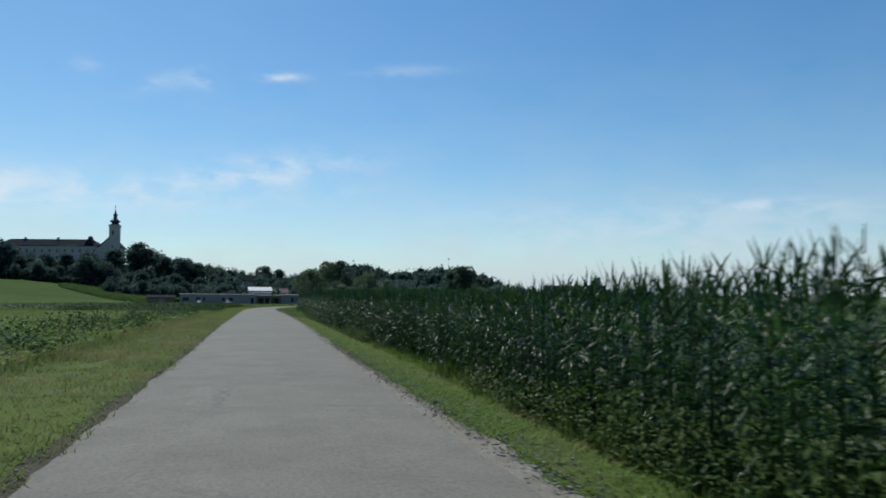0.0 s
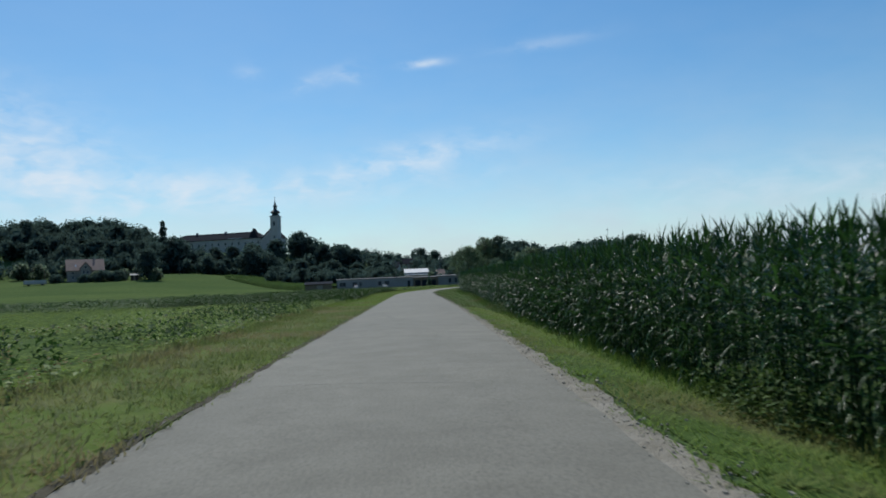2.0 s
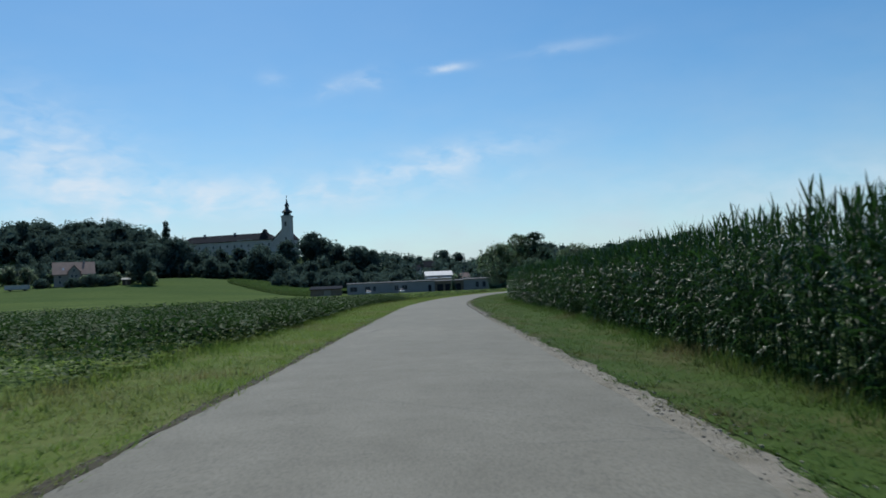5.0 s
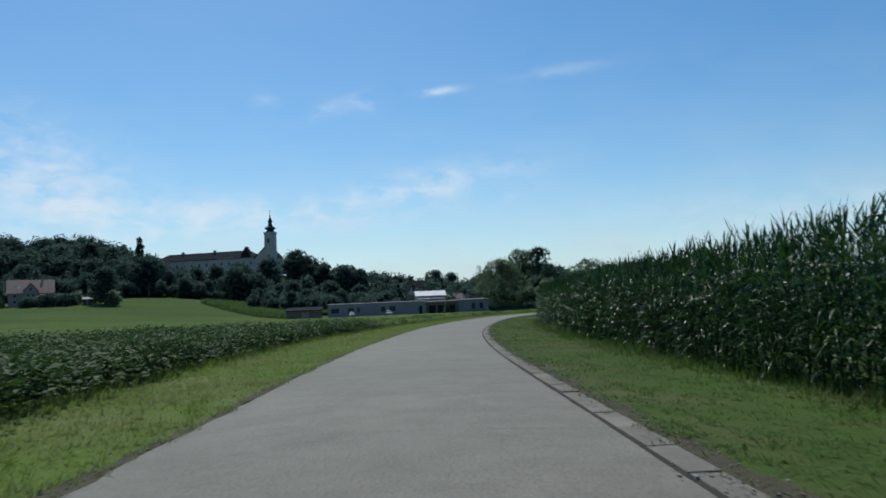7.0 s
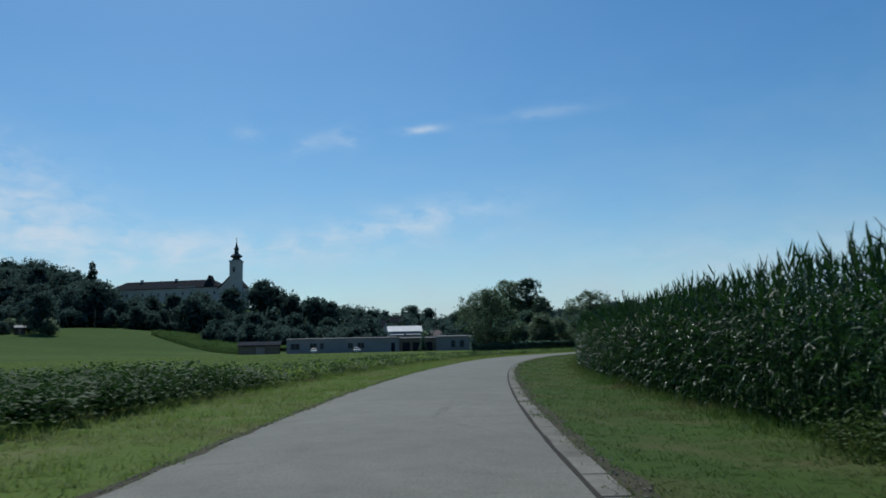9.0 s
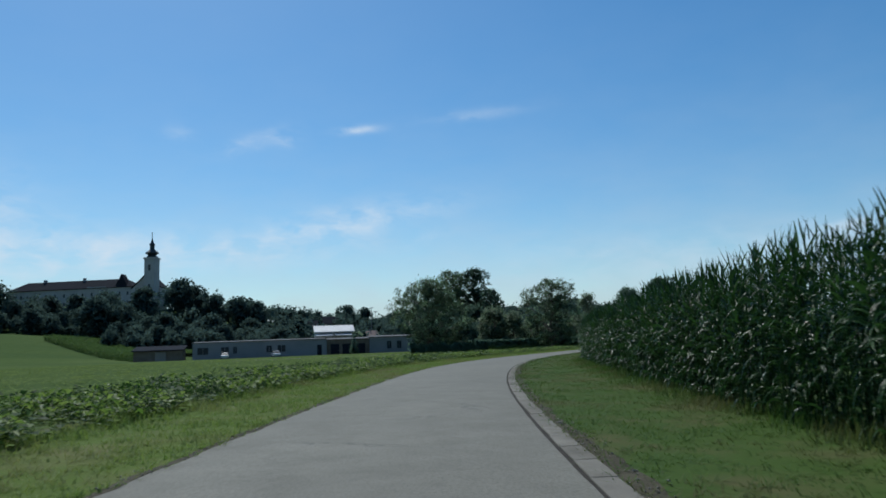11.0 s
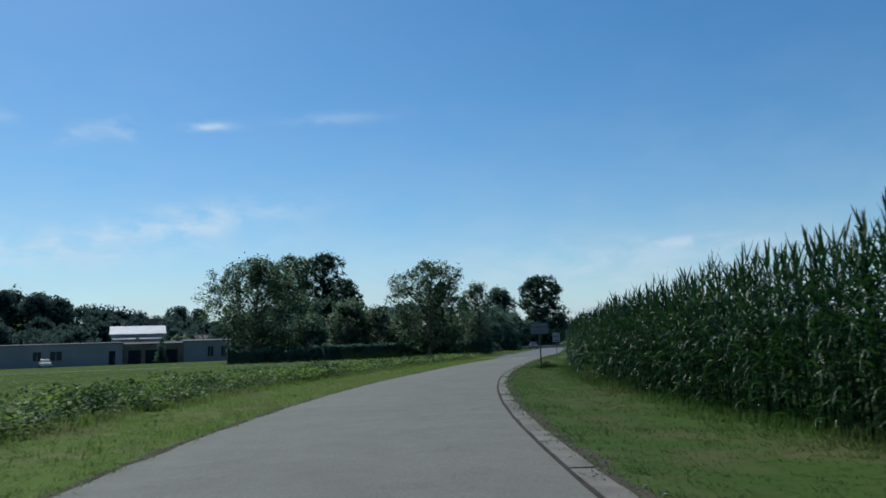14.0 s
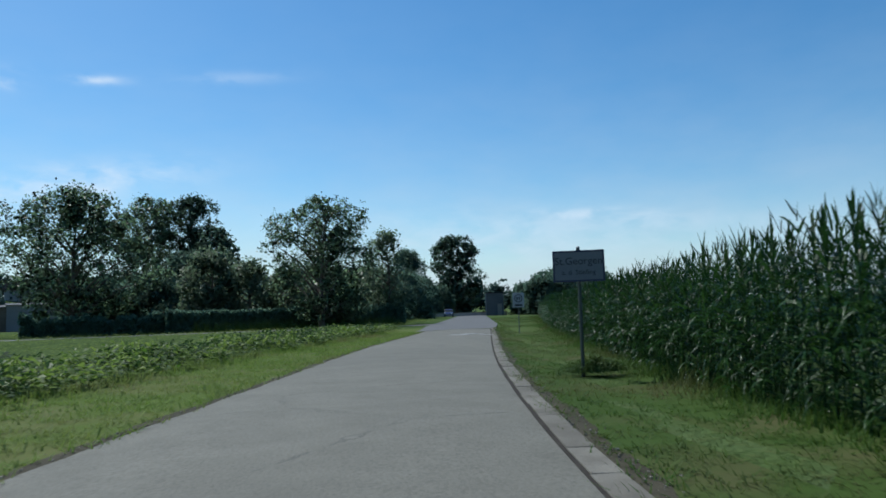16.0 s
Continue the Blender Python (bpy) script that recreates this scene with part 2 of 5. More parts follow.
ROOF_DARK = mottled("dark_roof_tile", (0.016, 0.019, 0.026), (0.024, 0.027, 0.034), 0.4, 0.95, 0.5, 0.05, 4.0, spec=0.05)
ROOF_RED = mottled("faded_red_tile", (0.25, 0.165, 0.135), (0.19, 0.13, 0.11), 0.5, 0.75, 0.5, 0.05, 4.0)
ROOF_METAL = mottled("pale_sheet_roof", (0.52, 0.53, 0.54), (0.42, 0.43, 0.44), 0.5, 0.6, 0.2, 0.02, 3.0, 0.0)
SPIRE = mottled("dark_copper", (0.03, 0.04, 0.045), (0.05, 0.06, 0.06), 0.5, 0.5, 0.2, 0.02, 5.0, 0.3)
GLASS = mottled("dark_window_glass", (0.02, 0.024, 0.03), (0.03, 0.035, 0.04), 0.5, 0.25, 0.02, 0.002, 3.0, spec=0.15)
TIMBER = mottled("weathered_timber", (0.12, 0.09, 0.065), (0.19, 0.15, 0.115), 1.0, 0.85, 0.5, 0.02, 14.0)
TIMBER_DARK = mottled("dark_timber", (0.045, 0.036, 0.03), (0.07, 0.056, 0.046), 1.0, 0.9, 0.5, 0.02, 10.0, spec=0.1)
STEEL = mottled("galvanised_steel", (0.2, 0.205, 0.21), (0.15, 0.155, 0.16), 3.0, 0.5, 0.1, 0.002, 30.0, 0.7)
SIGN_WHITE = mottled("sign_white", (0.31, 0.32, 0.33), (0.26, 0.27, 0.28), 1.2, 0.5, 0.05, 0.001, 20.0)
# white sign face greyed: its shade is put into the base colour
SIGN_FACE_SHADED = mottled("shaded_sign_face", (0.15, 0.157, 0.165), (0.125, 0.13, 0.14), 1.2, 0.6, 0.05, 0.001, 20.0)
TURF = foliage("short_turf", (0.088, 0.128, 0.026), (0.088, 0.128, 0.026), 0.9, 0.0, (0.125, 0.13, 0.05), 0.5, 0.05)
# darker copy of the turf for the maize side, shade in its colour
TURF_SHADY = foliage("lush_turf_shaded", (0.052, 0.088, 0.02), (0.052, 0.088, 0.02), 0.9, 0.0, (0.085, 0.088, 0.036), 0.6, 0.05)
POST = mottled("weathered_post", (0.085, 0.095, 0.08), (0.06, 0.068, 0.058), 3.0, 0.6, 0.1, 0.002, 30.0, 0.3)
SIGN_BLUE = mottled("sign_blue", (0.012, 0.018, 0.06), (0.014, 0.02, 0.05), 1.2, 0.4, 0.05, 0.001, 20.0)
SIGN_BLACK = mottled("sign_black", (0.015, 0.015, 0.02), (0.025, 0.025, 0.03), 1.2, 0.5, 0.05, 0.001, 20.0)
SIGN_RED = mottled("sign_red", (0.5, 0.03, 0.03), (0.42, 0.03, 0.03), 1.2, 0.4, 0.05, 0.001, 20.0)
CAR_BLUE = mottled("blue_car_paint", (0.07, 0.09, 0.20), (0.06, 0.08, 0.17), 2.0, 0.25, 0.02, 0.001, 50.0)
CAR_WHITE = mottled("white_car_paint", (0.55, 0.55, 0.55), (0.5, 0.5, 0.5), 2.0, 0.25, 0.02, 0.001, 50.0)
RUBBER = mottled("rubber", (0.02, 0.02, 0.02), (0.03, 0.03, 0.03), 3.0, 0.8)
LENS = mottled("headlight_glass", (0.8, 0.8, 0.8), (0.7, 0.7, 0.7), 3.0, 0.08, 0.02, 0.001, 20.0, 0.6)

# ---- mesh helpers ----


def quads(name, V, F, mat, smooth=False):
    """A mesh object from arrays of points and four-cornered faces."""
    V, F = np.ascontiguousarray(V, np.float32), np.ascontiguousarray(F, np.int32)
    me = bpy.data.meshes.new(name)
    me.vertices.add(len(V))
    me.vertices.foreach_set("co", V.ravel())
    me.loops.add(F.size)
    me.loops.foreach_set("vertex_index", F.ravel())
    me.polygons.add(len(F))
    me.polygons.foreach_set("loop_start", np.arange(0, F.size, 4, dtype=np.int32))
    me.polygons.foreach_set("use_smooth", np.full(len(F), smooth))
    me.materials.append(mat)
    me.update(calc_edges=True)
    return new(name, me)


def child(ob, parent, label=""):
    ob.parent = parent
    return tagged(ob, label) if label else ob


def placed(rng, shapes, P, yaw, scale):
    """Many copies of some small shapes joined into one pair of arrays. scale is (n,) or (n, 3)."""
    Vs, Fs, base = [], [], 0
    pick = rng.integers(0, len(shapes), len(P))
    scale = np.broadcast_to(scale[:, None], (len(P), 3)) if scale.ndim == 1 else scale
    for k, (v, f) in enumerate(shapes):
        sel = np.where(pick == k)[0]
        if not len(sel):
            continue
        c, s = np.cos(yaw[sel]), np.sin(yaw[sel])
        w = v[None] * scale[sel][:, None, :]
        out = np.stack([w[..., 0] * c[:, None] - w[..., 1] * s[:, None], w[..., 0] * s[:, None] + w[..., 1] * c[:, None], w[..., 2]], -1) + P[sel][:, None, :]
        Vs.append(out.reshape(-1, 3))
        Fs.append((f[None] + (np.arange(len(sel)) * len(v))[:, None, None]).reshape(-1, 4) + base)
        base += len(sel) * len(v)
    return np.concatenate(Vs), np.concatenate(Fs)


def ribbon(path, width, side):
    """A strip of quads along path (n, 3) with half widths width (n,) to both sides."""
    n = len(path)
    V = np.concatenate([path - side * width[:, None], path + side * width[:, None]])
    i = np.arange(n - 1)
    return V, np.stack([i, i + 1, i + 1 + n, i + n], 1)


def tube(path, radius, n=6):
    """A tapered tube of n sides along path."""
    path, radius = np.asarray(path, float), np.asarray(radius, float)
    d = np.gradient(path, axis=0)
    d /= np.linalg.norm(d, axis=1)[:, None] + 1e-9
    ref = np.where(abs(d[:, 2:]) > 0.9, [[1.0, 0, 0]], [[0, 0, 1.0]])
    u = np.cross(d, ref)
    u /= np.linalg.norm(u, axis=1)[:, None] + 1e-9
    w = np.cross(d, u)
    a = np.arange(n) * 2 * np.pi / n
    V = (path[:, None] + radius[:, None, None] * (np.cos(a)[None, :, None] * u[:, None] + np.sin(a)[None, :, None] * w[:, None])).reshape(-1, 3)
    F = [[r * n + k, r * n + (k + 1) % n, (r + 1) * n + (k + 1) % n, (r + 1) * n + k] for r in range(len(path) - 1) for k in range(n)]
    return V, np.array(F)


def joined(parts):
    Vs, Fs, b = [], [], 0
    for v, f in parts:
        Vs.append(v), Fs.append(f + b)
        b += len(v)
    return np.concatenate(Vs), np.concatenate(Fs)


class Geo:
    """Collects flat-sided solids for one part of a building or thing."""

    def __init__(self):
        self.V, self.F = [], []

    def poly(self, pts, faces):
        b = len(self.V)
        self.V += [tuple(p) for p in pts]
        self.F += [tuple(b + i for i in f) for f in faces]
        return self

    def box(self, x0, x1, y0, y1, z0, z1):
        return self.poly([(x, y, z) for z in (z0, z1) for y in (y0, y1) for x in (x0, x1)],
                         [(0, 2, 3, 1), (4, 5, 7, 6), (0, 1, 5, 4), (2, 6, 7, 3), (0, 4, 6, 2), (1, 3, 7, 5)])

    def prism(self, outline, y0, y1):
        """An outline of (x, z) points pushed from y0 to y1."""
        n = len(outline)
        pts = [(x, y0, z) for x, z in outline] + [(x, y1, z) for x, z in outline]
        return self.poly(pts, [tuple(range(n)), tuple(range(2 * n - 1, n - 1, -1))] + [(i, i + n, (i + 1) % n + n, (i + 1) % n) for i in range(n)])

    def prism_x(self, outline, x0, x1):
        n = len(outline)
        pts = [(x0, y, z) for y, z in outline] + [(x1, y, z) for y, z in outline]
        return self.poly(pts, [tuple(range(n - 1, -1, -1)), tuple(range(n, 2 * n))] + [(i, (i + 1) % n, (i + 1) % n + n, i + n) for i in range(n)])

    def hip(self, x0, x1, y0, y1, z0, z1, run):
        """A hipped roof, with a short eaves edge."""
        ym = (y0 + y1) / 2
        pts = [(x0, y0, z0), (x1, y0, z0), (x1, y1, z0), (x0, y1, z0), (x0, y0, z0 + .3), (x1, y0, z0 + .3), (x1, y1, z0 + .3), (x0, y1, z0 + .3), (x0 + run, ym, z1), (x1 - run, ym, z1)]
        return self.poly(pts, [(3, 2, 1, 0), (0, 1, 5, 4), (1, 2, 6, 5), (2, 3, 7, 6), (3, 0, 4, 7), (4, 5, 9, 8), (5, 6, 9), (6, 7, 8, 9), (7, 4, 8)])

    def lathe(self, profile, n=8, cx=0.0, cy=0.0, turn=0.0, caps=True):
        pts = [(cx + r * math.cos(turn + k * 2 * math.pi / n), cy + r * math.sin(turn + k * 2 * math.pi / n), z) for r, z in profile for k in range(n)]
        faces = [(i * n + k, i * n + (k + 1) % n, (i + 1) * n + (k + 1) % n, (i + 1) * n + k) for i in range(len(profile) - 1) for k in range(n)]
        return self.poly(pts, faces + ([tuple(range(n - 1, -1, -1)), tuple(range((len(profile) - 1) * n, len(profile) * n))] if caps else []))

    def make(self, name, mat, parent=None, label="", bevel=0.0):
        me = bpy.data.meshes.new(name)
        me.from_pydata(self.V, [], self.F)
        if bevel:
            bm = bmesh.new()
            bm.from_mesh(me)
            bmesh.ops.bevel(bm, geom=bm.edges[:], offset=bevel, segments=2, affect="EDGES", profile=0.6)
            bm.to_mesh(me)
            bm.free()
        me.materials.append(mat)
        me.update()
        ob = new(name, me)
        ob.parent = parent
        return tagged(ob, label) if label else ob


def thing(name, m, label, category, group="", kind=""):
    ob = new(name)
    ob.matrix_basis = m
    return tagged(ob, label, category, group, kind)


# ---- plan: the lie of the land and the road ----


def smooth(t):
    t = np.clip(t, 0.0, 1.0)
    return t * t * (3 - 2 * t)


def land(x, y):
    """Height of the ground."""
    x, y = np.asarray(x, float), np.asarray(y, float)
    z = 13.0 * smooth((y - 290) / 175) * smooth((-30 - x) / 120)
    d = np.hypot((x + 140) / 135, (y - 600) / 95)
    z = z + 17.0 * smooth(1.35 - d)
    z = z + 27.0 * smooth(1.3 - np.hypot((x + 318) / 120, (y - 590) / 110))
    z = z + 14.0 * smooth((y - 480) / 260) * smooth((x + 160) / 120) * smooth((420 - x) / 200)
    z = z + 20.0 * smooth(1.25 - np.hypot((x - 105) / 80, (y - 930) / 110)) + 17.0 * smooth(1.25 - np.hypot((x - 225) / 62, (y - 900) / 100))
    # the maize stands a little lower than the road, most so where the road runs straight
    drop = (.12 + .26 * smooth((112 - y) / 60)) * smooth((268 - y) / 14) * smooth((130 - x) / 50)
    z = z - drop * smooth((x - road_right(np.clip(y, -40, 262)) - .35) / 1.7)
    return z + 25.0 * smooth((np.hypot(x, y) - 1300) / 1500)


def spline(rows):
    """A smooth curve x(y) through a few stations."""
    Y, X = np.array([r[0] for r in rows], float), np.array([r[1] for r in rows], float)
    m = np.gradient(X, Y)

    def at(y):
        y = np.asarray(y, float)
        i = np.clip(np.searchsorted(Y, y) - 1, 0, len(Y) - 2)
        h = Y[i + 1] - Y[i]
        t = np.clip((y - Y[i]) / h, -50, 1.0 + 50)
        inside = (t >= 0) & (t <= 1)
        a = (2 * t**3 - 3 * t**2 + 1) * X[i] + (t**3 - 2 * t**2 + t) * h * m[i] + (-2 * t**3 + 3 * t**2) * X[i + 1] + (t**3 - t**2) * h * m[i + 1]
        out = np.where(t < 0, X[0] + (y - Y[0]) * m[0], X[-1] + (y - Y[-1]) * m[-1])
        return np.where(inside, a, out)
    return at


STATIONS = [(-40, -1.6, 1.9), (0, -1.62, 1.9), (15, -1.75, 1.82), (40, -2.2, 2.1), (60, -2.42, 2.15), (80, -2.65, 2.0), (100, -2.8, 1.72), (118, -2.72, 1.7),
            (130, -2.1, 2.22), (145, -0.9, 3.65), (160, 1.2, 5.7), (170, 2.95, 7.5), (180, 4.95, 9.75), (190, 7.45, 12.5), (200, 10.85, 16.05), (210, 15.3, 20.4),
            (220, 20.6, 25.55), (230, 26.1, 31.2), (240, 32.2, 37.0), (250, 38.2, 42.8)]
road_left, road_right = spline([(r[0], r[1]) for r in STATIONS]), spline([(r[0], r[2]) for r in STATIONS])
corn_edge = spline([(-40, 3.4), (4, 3.6), (16, 4.2), (40, 4.1), (60, 4.4), (95, 5.4), (112, 5.4), (130, 6.1), (145, 7.4), (160, 9.7), (170, 11.9), (185, 15.6), (198, 19.2), (215, 26.3), (230, 35.2), (245, 44.4), (258, 53)])
crop_edge = spline([(-40, -4.3), (20, -4.5), (57, -5.3), (100, -5.7), (114, -6.2), (126, -6.1), (145, -4.3), (160, -2.0), (180, 1.8), (200, 7.4), (210, 11.6), (227, 21.0), (245, 32.5), (255, 38)])
corn_height = spline([(-40, 1.8), (4, 1.78), (12, 1.6), (20, 1.66), (32, 1.9), (44, 2.06), (65, 2.24), (95, 2.45), (130, 2.62), (160, 2.8), (185, 2.86), (200, 2.6), (215, 2.22), (256, 2.14)])

# ---- ground and road ----


def spaced(*runs):
    out = [np.arange(a, b, s) for a, b, s in runs]
    return np.concatenate(out + [[runs[-1][1]]])


def build_ground():
    X = spaced((-3600, -700, 120), (-700, -200, 20), (-200, -8, 8), (-8, 1, 1.5), (1, 8, .35), (8, 40, 1.0), (40, 160, 8), (160, 700, 20), (700, 3600, 120))
    Y = spaced((-900, -60, 60), (-60, -12, 8), (-12, 260, 3), (260, 300, 8), (300, 1150, 14), (1150, 4200, 120))
    gx, gy = np.meshgrid(X, Y)
    V = np.stack([gx, gy, land(gx, gy)], -1).reshape(-1, 3)
    nx = len(X)
    i = (np.arange(len(Y) - 1)[:, None] * nx + np.arange(nx - 1)[None]).ravel()
    ob = quads("ground", V, np.stack([i, i + 1, i + 1 + nx, i + nx], 1), MEADOW, True)
    tagged(ob, "green meadow and farmland rising to low wooded hills", "ground", kind="structure")


def strip(name, y, x0, x1, z, mat, n=8, crown=0.0, thick=0.12):
    """A paved strip with thickness between two edge curves."""
    t = np.linspace(0, 1, n + 1)
    x = x0[:, None] * (1 - t) + x1[:, None] * t
    zz = z + crown * (1 - (2 * t - 1) ** 2)[None] + 0 * x
    V = np.stack([x, np.broadcast_to(y[:, None], x.shape), zz], -1)
    lo = V[:, [0, -1]].copy()
    lo[..., 2] -= thick
    V = np.concatenate([lo[:, :1], V, lo[:, 1:]], 1)
    m = V.shape[1]
    i = (np.arange(len(y) - 1)[:, None] * m + np.arange(m - 1)[None]).ravel()
    return quads(name, V.reshape(-1, 3), np.stack([i, i + 1, i + 1 + m, i + m], 1), mat, False)


def beyond_middle(y):
    """Middle of the newer road that the lane runs into."""
    return (road_left(247.0) + road_right(247.0)) / 2 + (np.asarray(y, float) - 247.0) * .56


def verge_start(y):
    """Where the grass begins on the maize's side of the road."""
    y = np.asarray(y, float)
    return np.where(y < 250, road_right(y) + np.where(y > 97, .19, .12), beyond_middle(y) + 3.45)


def ragged(rng, y, amount):
    """A worn, wandering edge."""
    r = np.array([noise.noise((v * 0.9, amount * 31, 0)) + 0.6 * noise.noise((v * 3.1, amount * 17, 4)) for v in y])
    return r * amount


def build_road():
    rng = np.random.default_rng(3)
    y = np.arange(-40, 247.01, 0.5)
    left, right = road_left(y) + ragged(rng, y, 0.055), road_right(y) + ragged(rng, y, 0.05) * np.where(y < 98, 1.4, 0.3)
    tagged(strip("road", y, left, right, 0.012, ASPHALT, 10, 0.05), "narrow worn light grey asphalt country road", "road", kind="structure")
    # the newer road that it runs into, and a lane along the hedge
    y2 = np.arange(247.0, 352, 1.5)
    mid = beyond_middle(y2)
    ob = strip("road_beyond", y2, mid - 2.9 - .5 * smooth((y2 - 247) / 15), mid + 2.8 + .5 * smooth((y2 - 247) / 15), 0.02, ASPHALT_DARK, 8, 0.05)
    tagged(ob, "darker newer asphalt road running on into the village", "road", kind="structure")
    s = np.linspace(0, 1, 40)
    lane_y = 265 + s * 4.5
    far, near = lane_y + 3.4, lane_y - 0.2
    x = 48.5 - s * 65
    V = np.concatenate([np.stack([x, near, 0 * x - .1], 1), np.stack([x, near, 0 * x + .008], 1), np.stack([x, far, 0 * x + .008], 1), np.stack([x, far, 0 * x - .1], 1)])
    n = len(x)
    i = np.concatenate([np.arange(n - 1) + k * n for k in range(3)])
    tagged(quads("side_lane", V, np.stack([i, i + n, i + 1 + n, i + 1], 1), ASPHALT_DARK), "dark asphalt lane branching off beside a hedge", "lane", kind="structure")


def build_shoulders():
    """Bare soil and crumbled gravel where the asphalt gives way to grass."""
    rng = np.random.default_rng(37)
    y = np.arange(-40, 246.6, 0.3)
    ob = strip("soil_edge", y, road_left(y) - .12 + ragged(rng, y, .08), road_left(y) + .04 + ragged(rng, y + 71, .12), .015, SOIL, 3, .005, .05)
    tagged(ob, "bare brown soil along the road's ragged edge", "shoulder", kind="structure")
    y = np.arange(-40, 98.0, 0.3)
    ob = strip("gravel_shoulder", y, road_right(y) - .08 + ragged(rng, y + 23, .07), road_right(y) + .20 + ragged(rng, y + 40, .16), .015, SHOULDER, 4, .006, .05)
    tagged(ob, "pale crumbled gravel shoulder beside the asphalt", "shoulder", kind="structure")
    y = np.arange(98.0, 249, 0.3)
    ob = strip("soil_edge", y, road_right(y) + .24, road_right(y) + .50 + ragged(rng, y + 11, .14), .012, SOIL, 2, .004, .05)
    tagged(ob, "bare soil between the kerb stones and the grass", "shoulder", kind="structure")


def build_turf():
    """Short matted grass under the verges' longer blades."""
    y0 = np.arange(-40, 256, 1.0)
    y1 = np.arange(-40, 302, 1.0)
    t = np.linspace(0, 1, 9)
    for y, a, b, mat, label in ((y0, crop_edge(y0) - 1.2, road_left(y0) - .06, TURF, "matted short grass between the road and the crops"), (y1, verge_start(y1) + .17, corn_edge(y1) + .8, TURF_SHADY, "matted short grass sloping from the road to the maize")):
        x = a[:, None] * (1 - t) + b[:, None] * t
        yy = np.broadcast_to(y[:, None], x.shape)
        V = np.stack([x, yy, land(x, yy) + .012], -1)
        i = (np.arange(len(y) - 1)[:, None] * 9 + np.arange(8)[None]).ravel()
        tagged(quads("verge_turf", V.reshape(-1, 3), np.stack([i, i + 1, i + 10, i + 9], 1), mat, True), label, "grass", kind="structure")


def build_worn_paint():
    """Flaking remains of white paint before the junction."""
    rng = np.random.default_rng(31)
    marks = tagged(new("road_marking"), "worn white paint flakes on the asphalt", "road marking", kind="structure")
    for k in range(14):
        u, v = rng.normal(0, 1.0), rng.normal(0, .7)
        x, y = 34.6 + .85 * u - .5 * v, 238.0 + .55 * u + .85 * v
        n = 9
        a = np.arange(n) * 2 * np.pi / n
        r = rng.uniform(.12, .4) * rng.uniform(.6, 1.2, n)
        t = (x - float(road_left(y))) / float(road_right(y) - road_left(y))
        z = .018 + .05 * (1 - (2 * t - 1) ** 2)
        top = [(x + 1.5 * r[i] * math.cos(a[i]), y + r[i] * math.sin(a[i]), z) for i in range(n)]
        low = [(p[0], p[1], z - .012) for p in top]
        Geo().poly(top + low, [tuple(range(n))] + [(i, i + n, (i + 1) % n + n, (i + 1) % n) for i in range(n)]).make("flake", PAINT, marks)


def build_kerb():
    """A flush concrete kerb along the inside of the bend, stone by stone."""
    kerb = tagged(new("kerb"), "flush weathered concrete kerb stones along the bend", "kerb", kind="structure")
    rng = np.random.default_rng(5)
    g = Geo().box(-0.125, 0.125, -0.495, 0.495, -0.2, 0.022)
    first = g.make("kerb_stone", CONCRETE, kerb, bevel=0.007)
    yj = np.arange(97, 250, .5)
    joint = strip("joint", yj, road_right(yj) - .015 + ragged(rng, yj, .012), road_right(yj) + .10, .014, DIRT, 1, 0, .05)
    child(joint, kerb, "dark open joint filled with dirt")
    mesh = first.data
    ys, y = [], 97.0
    while y < 250:
        slope = float((road_right(y + .5) - road_right(y - .5)))
        ys.append((y, slope))
        y += 1.0 / math.hypot(1, slope)
    for k, (y, slope) in enumerate(ys):
        ob = first if k == 0 else new("kerb_stone", mesh)
        ob.parent = kerb
        a = -math.degrees(math.atan(slope))
        ob.matrix_basis = pose(float(road_right(y)) + 0.165 / math.cos(math.radians(a)) + rng.normal(0, .006), y, 0.003 + rng.normal(0, .004), rng.normal(0, .3), rng.normal(0, .8), a + rng.normal(0, .35))


def build_gravel():
    rng = np.random.default_rng(6)
    g = []
    for k in range(4):
        v = np.array([(x, y, z) for z in (-.5, .5) for y in (-.5, .5) for x in (-.5, .5)]) * rng.uniform(.6, 1.1, (8, 3))
        g.append((v, np.array([(0, 2, 3, 1), (4, 5, 7, 6), (0, 1, 5, 4), (2, 6, 7, 3), (0, 4, 6, 2), (1, 3, 7, 5)])))
    n = 5000
    y = rng.uniform(-12, 100, n)
    x = road_right(y) + abs(rng.normal(0, .20, n)) * np.where(rng.random(n) < .85, 1, -.3) + 0.02
    n2 = 5000
    y2 = rng.uniform(-12, 246, n2)
    x2 = road_left(y2) - abs(rng.normal(0, .14, n2)) + .03
    n3 = 3000
    n4 = 700
    y4 = rng.normal(95.5, 1.3, n4)
    x4 = road_left(y4) - .15 - abs(rng.normal(0, .25, n4))
    y3 = rng.uniform(97, 246, n3)
    x3 = road_right(y3) + .42 + rng.normal(0, .10, n3)
    y5 = rng.uniform(-10, 22, 4000)
    x5 = road_right(y5) + .05 + abs(rng.normal(0, .26, 4000)) * (1 - .5 * smooth((y5 - 8) / 12))
    y, x = np.concatenate([y, y2, y3, y4, y5]), np.concatenate([x, x2, x3, x4, x5])
    s = rng.gamma(2.0, .0035, len(y)) + .005
    P = np.stack([x, y, .02 + s * .2], 1)
    V, F = placed(rng, g, P, rng.uniform(0, 6.3, len(y)), np.stack([s * 1.3, s, s * .7], 1))
    tagged(quads("edge_gravel", V, F, GRAVEL), "loose pale gravel crumbled along the road's edges", "gravel", kind="stuff")


# ---- low plants ----


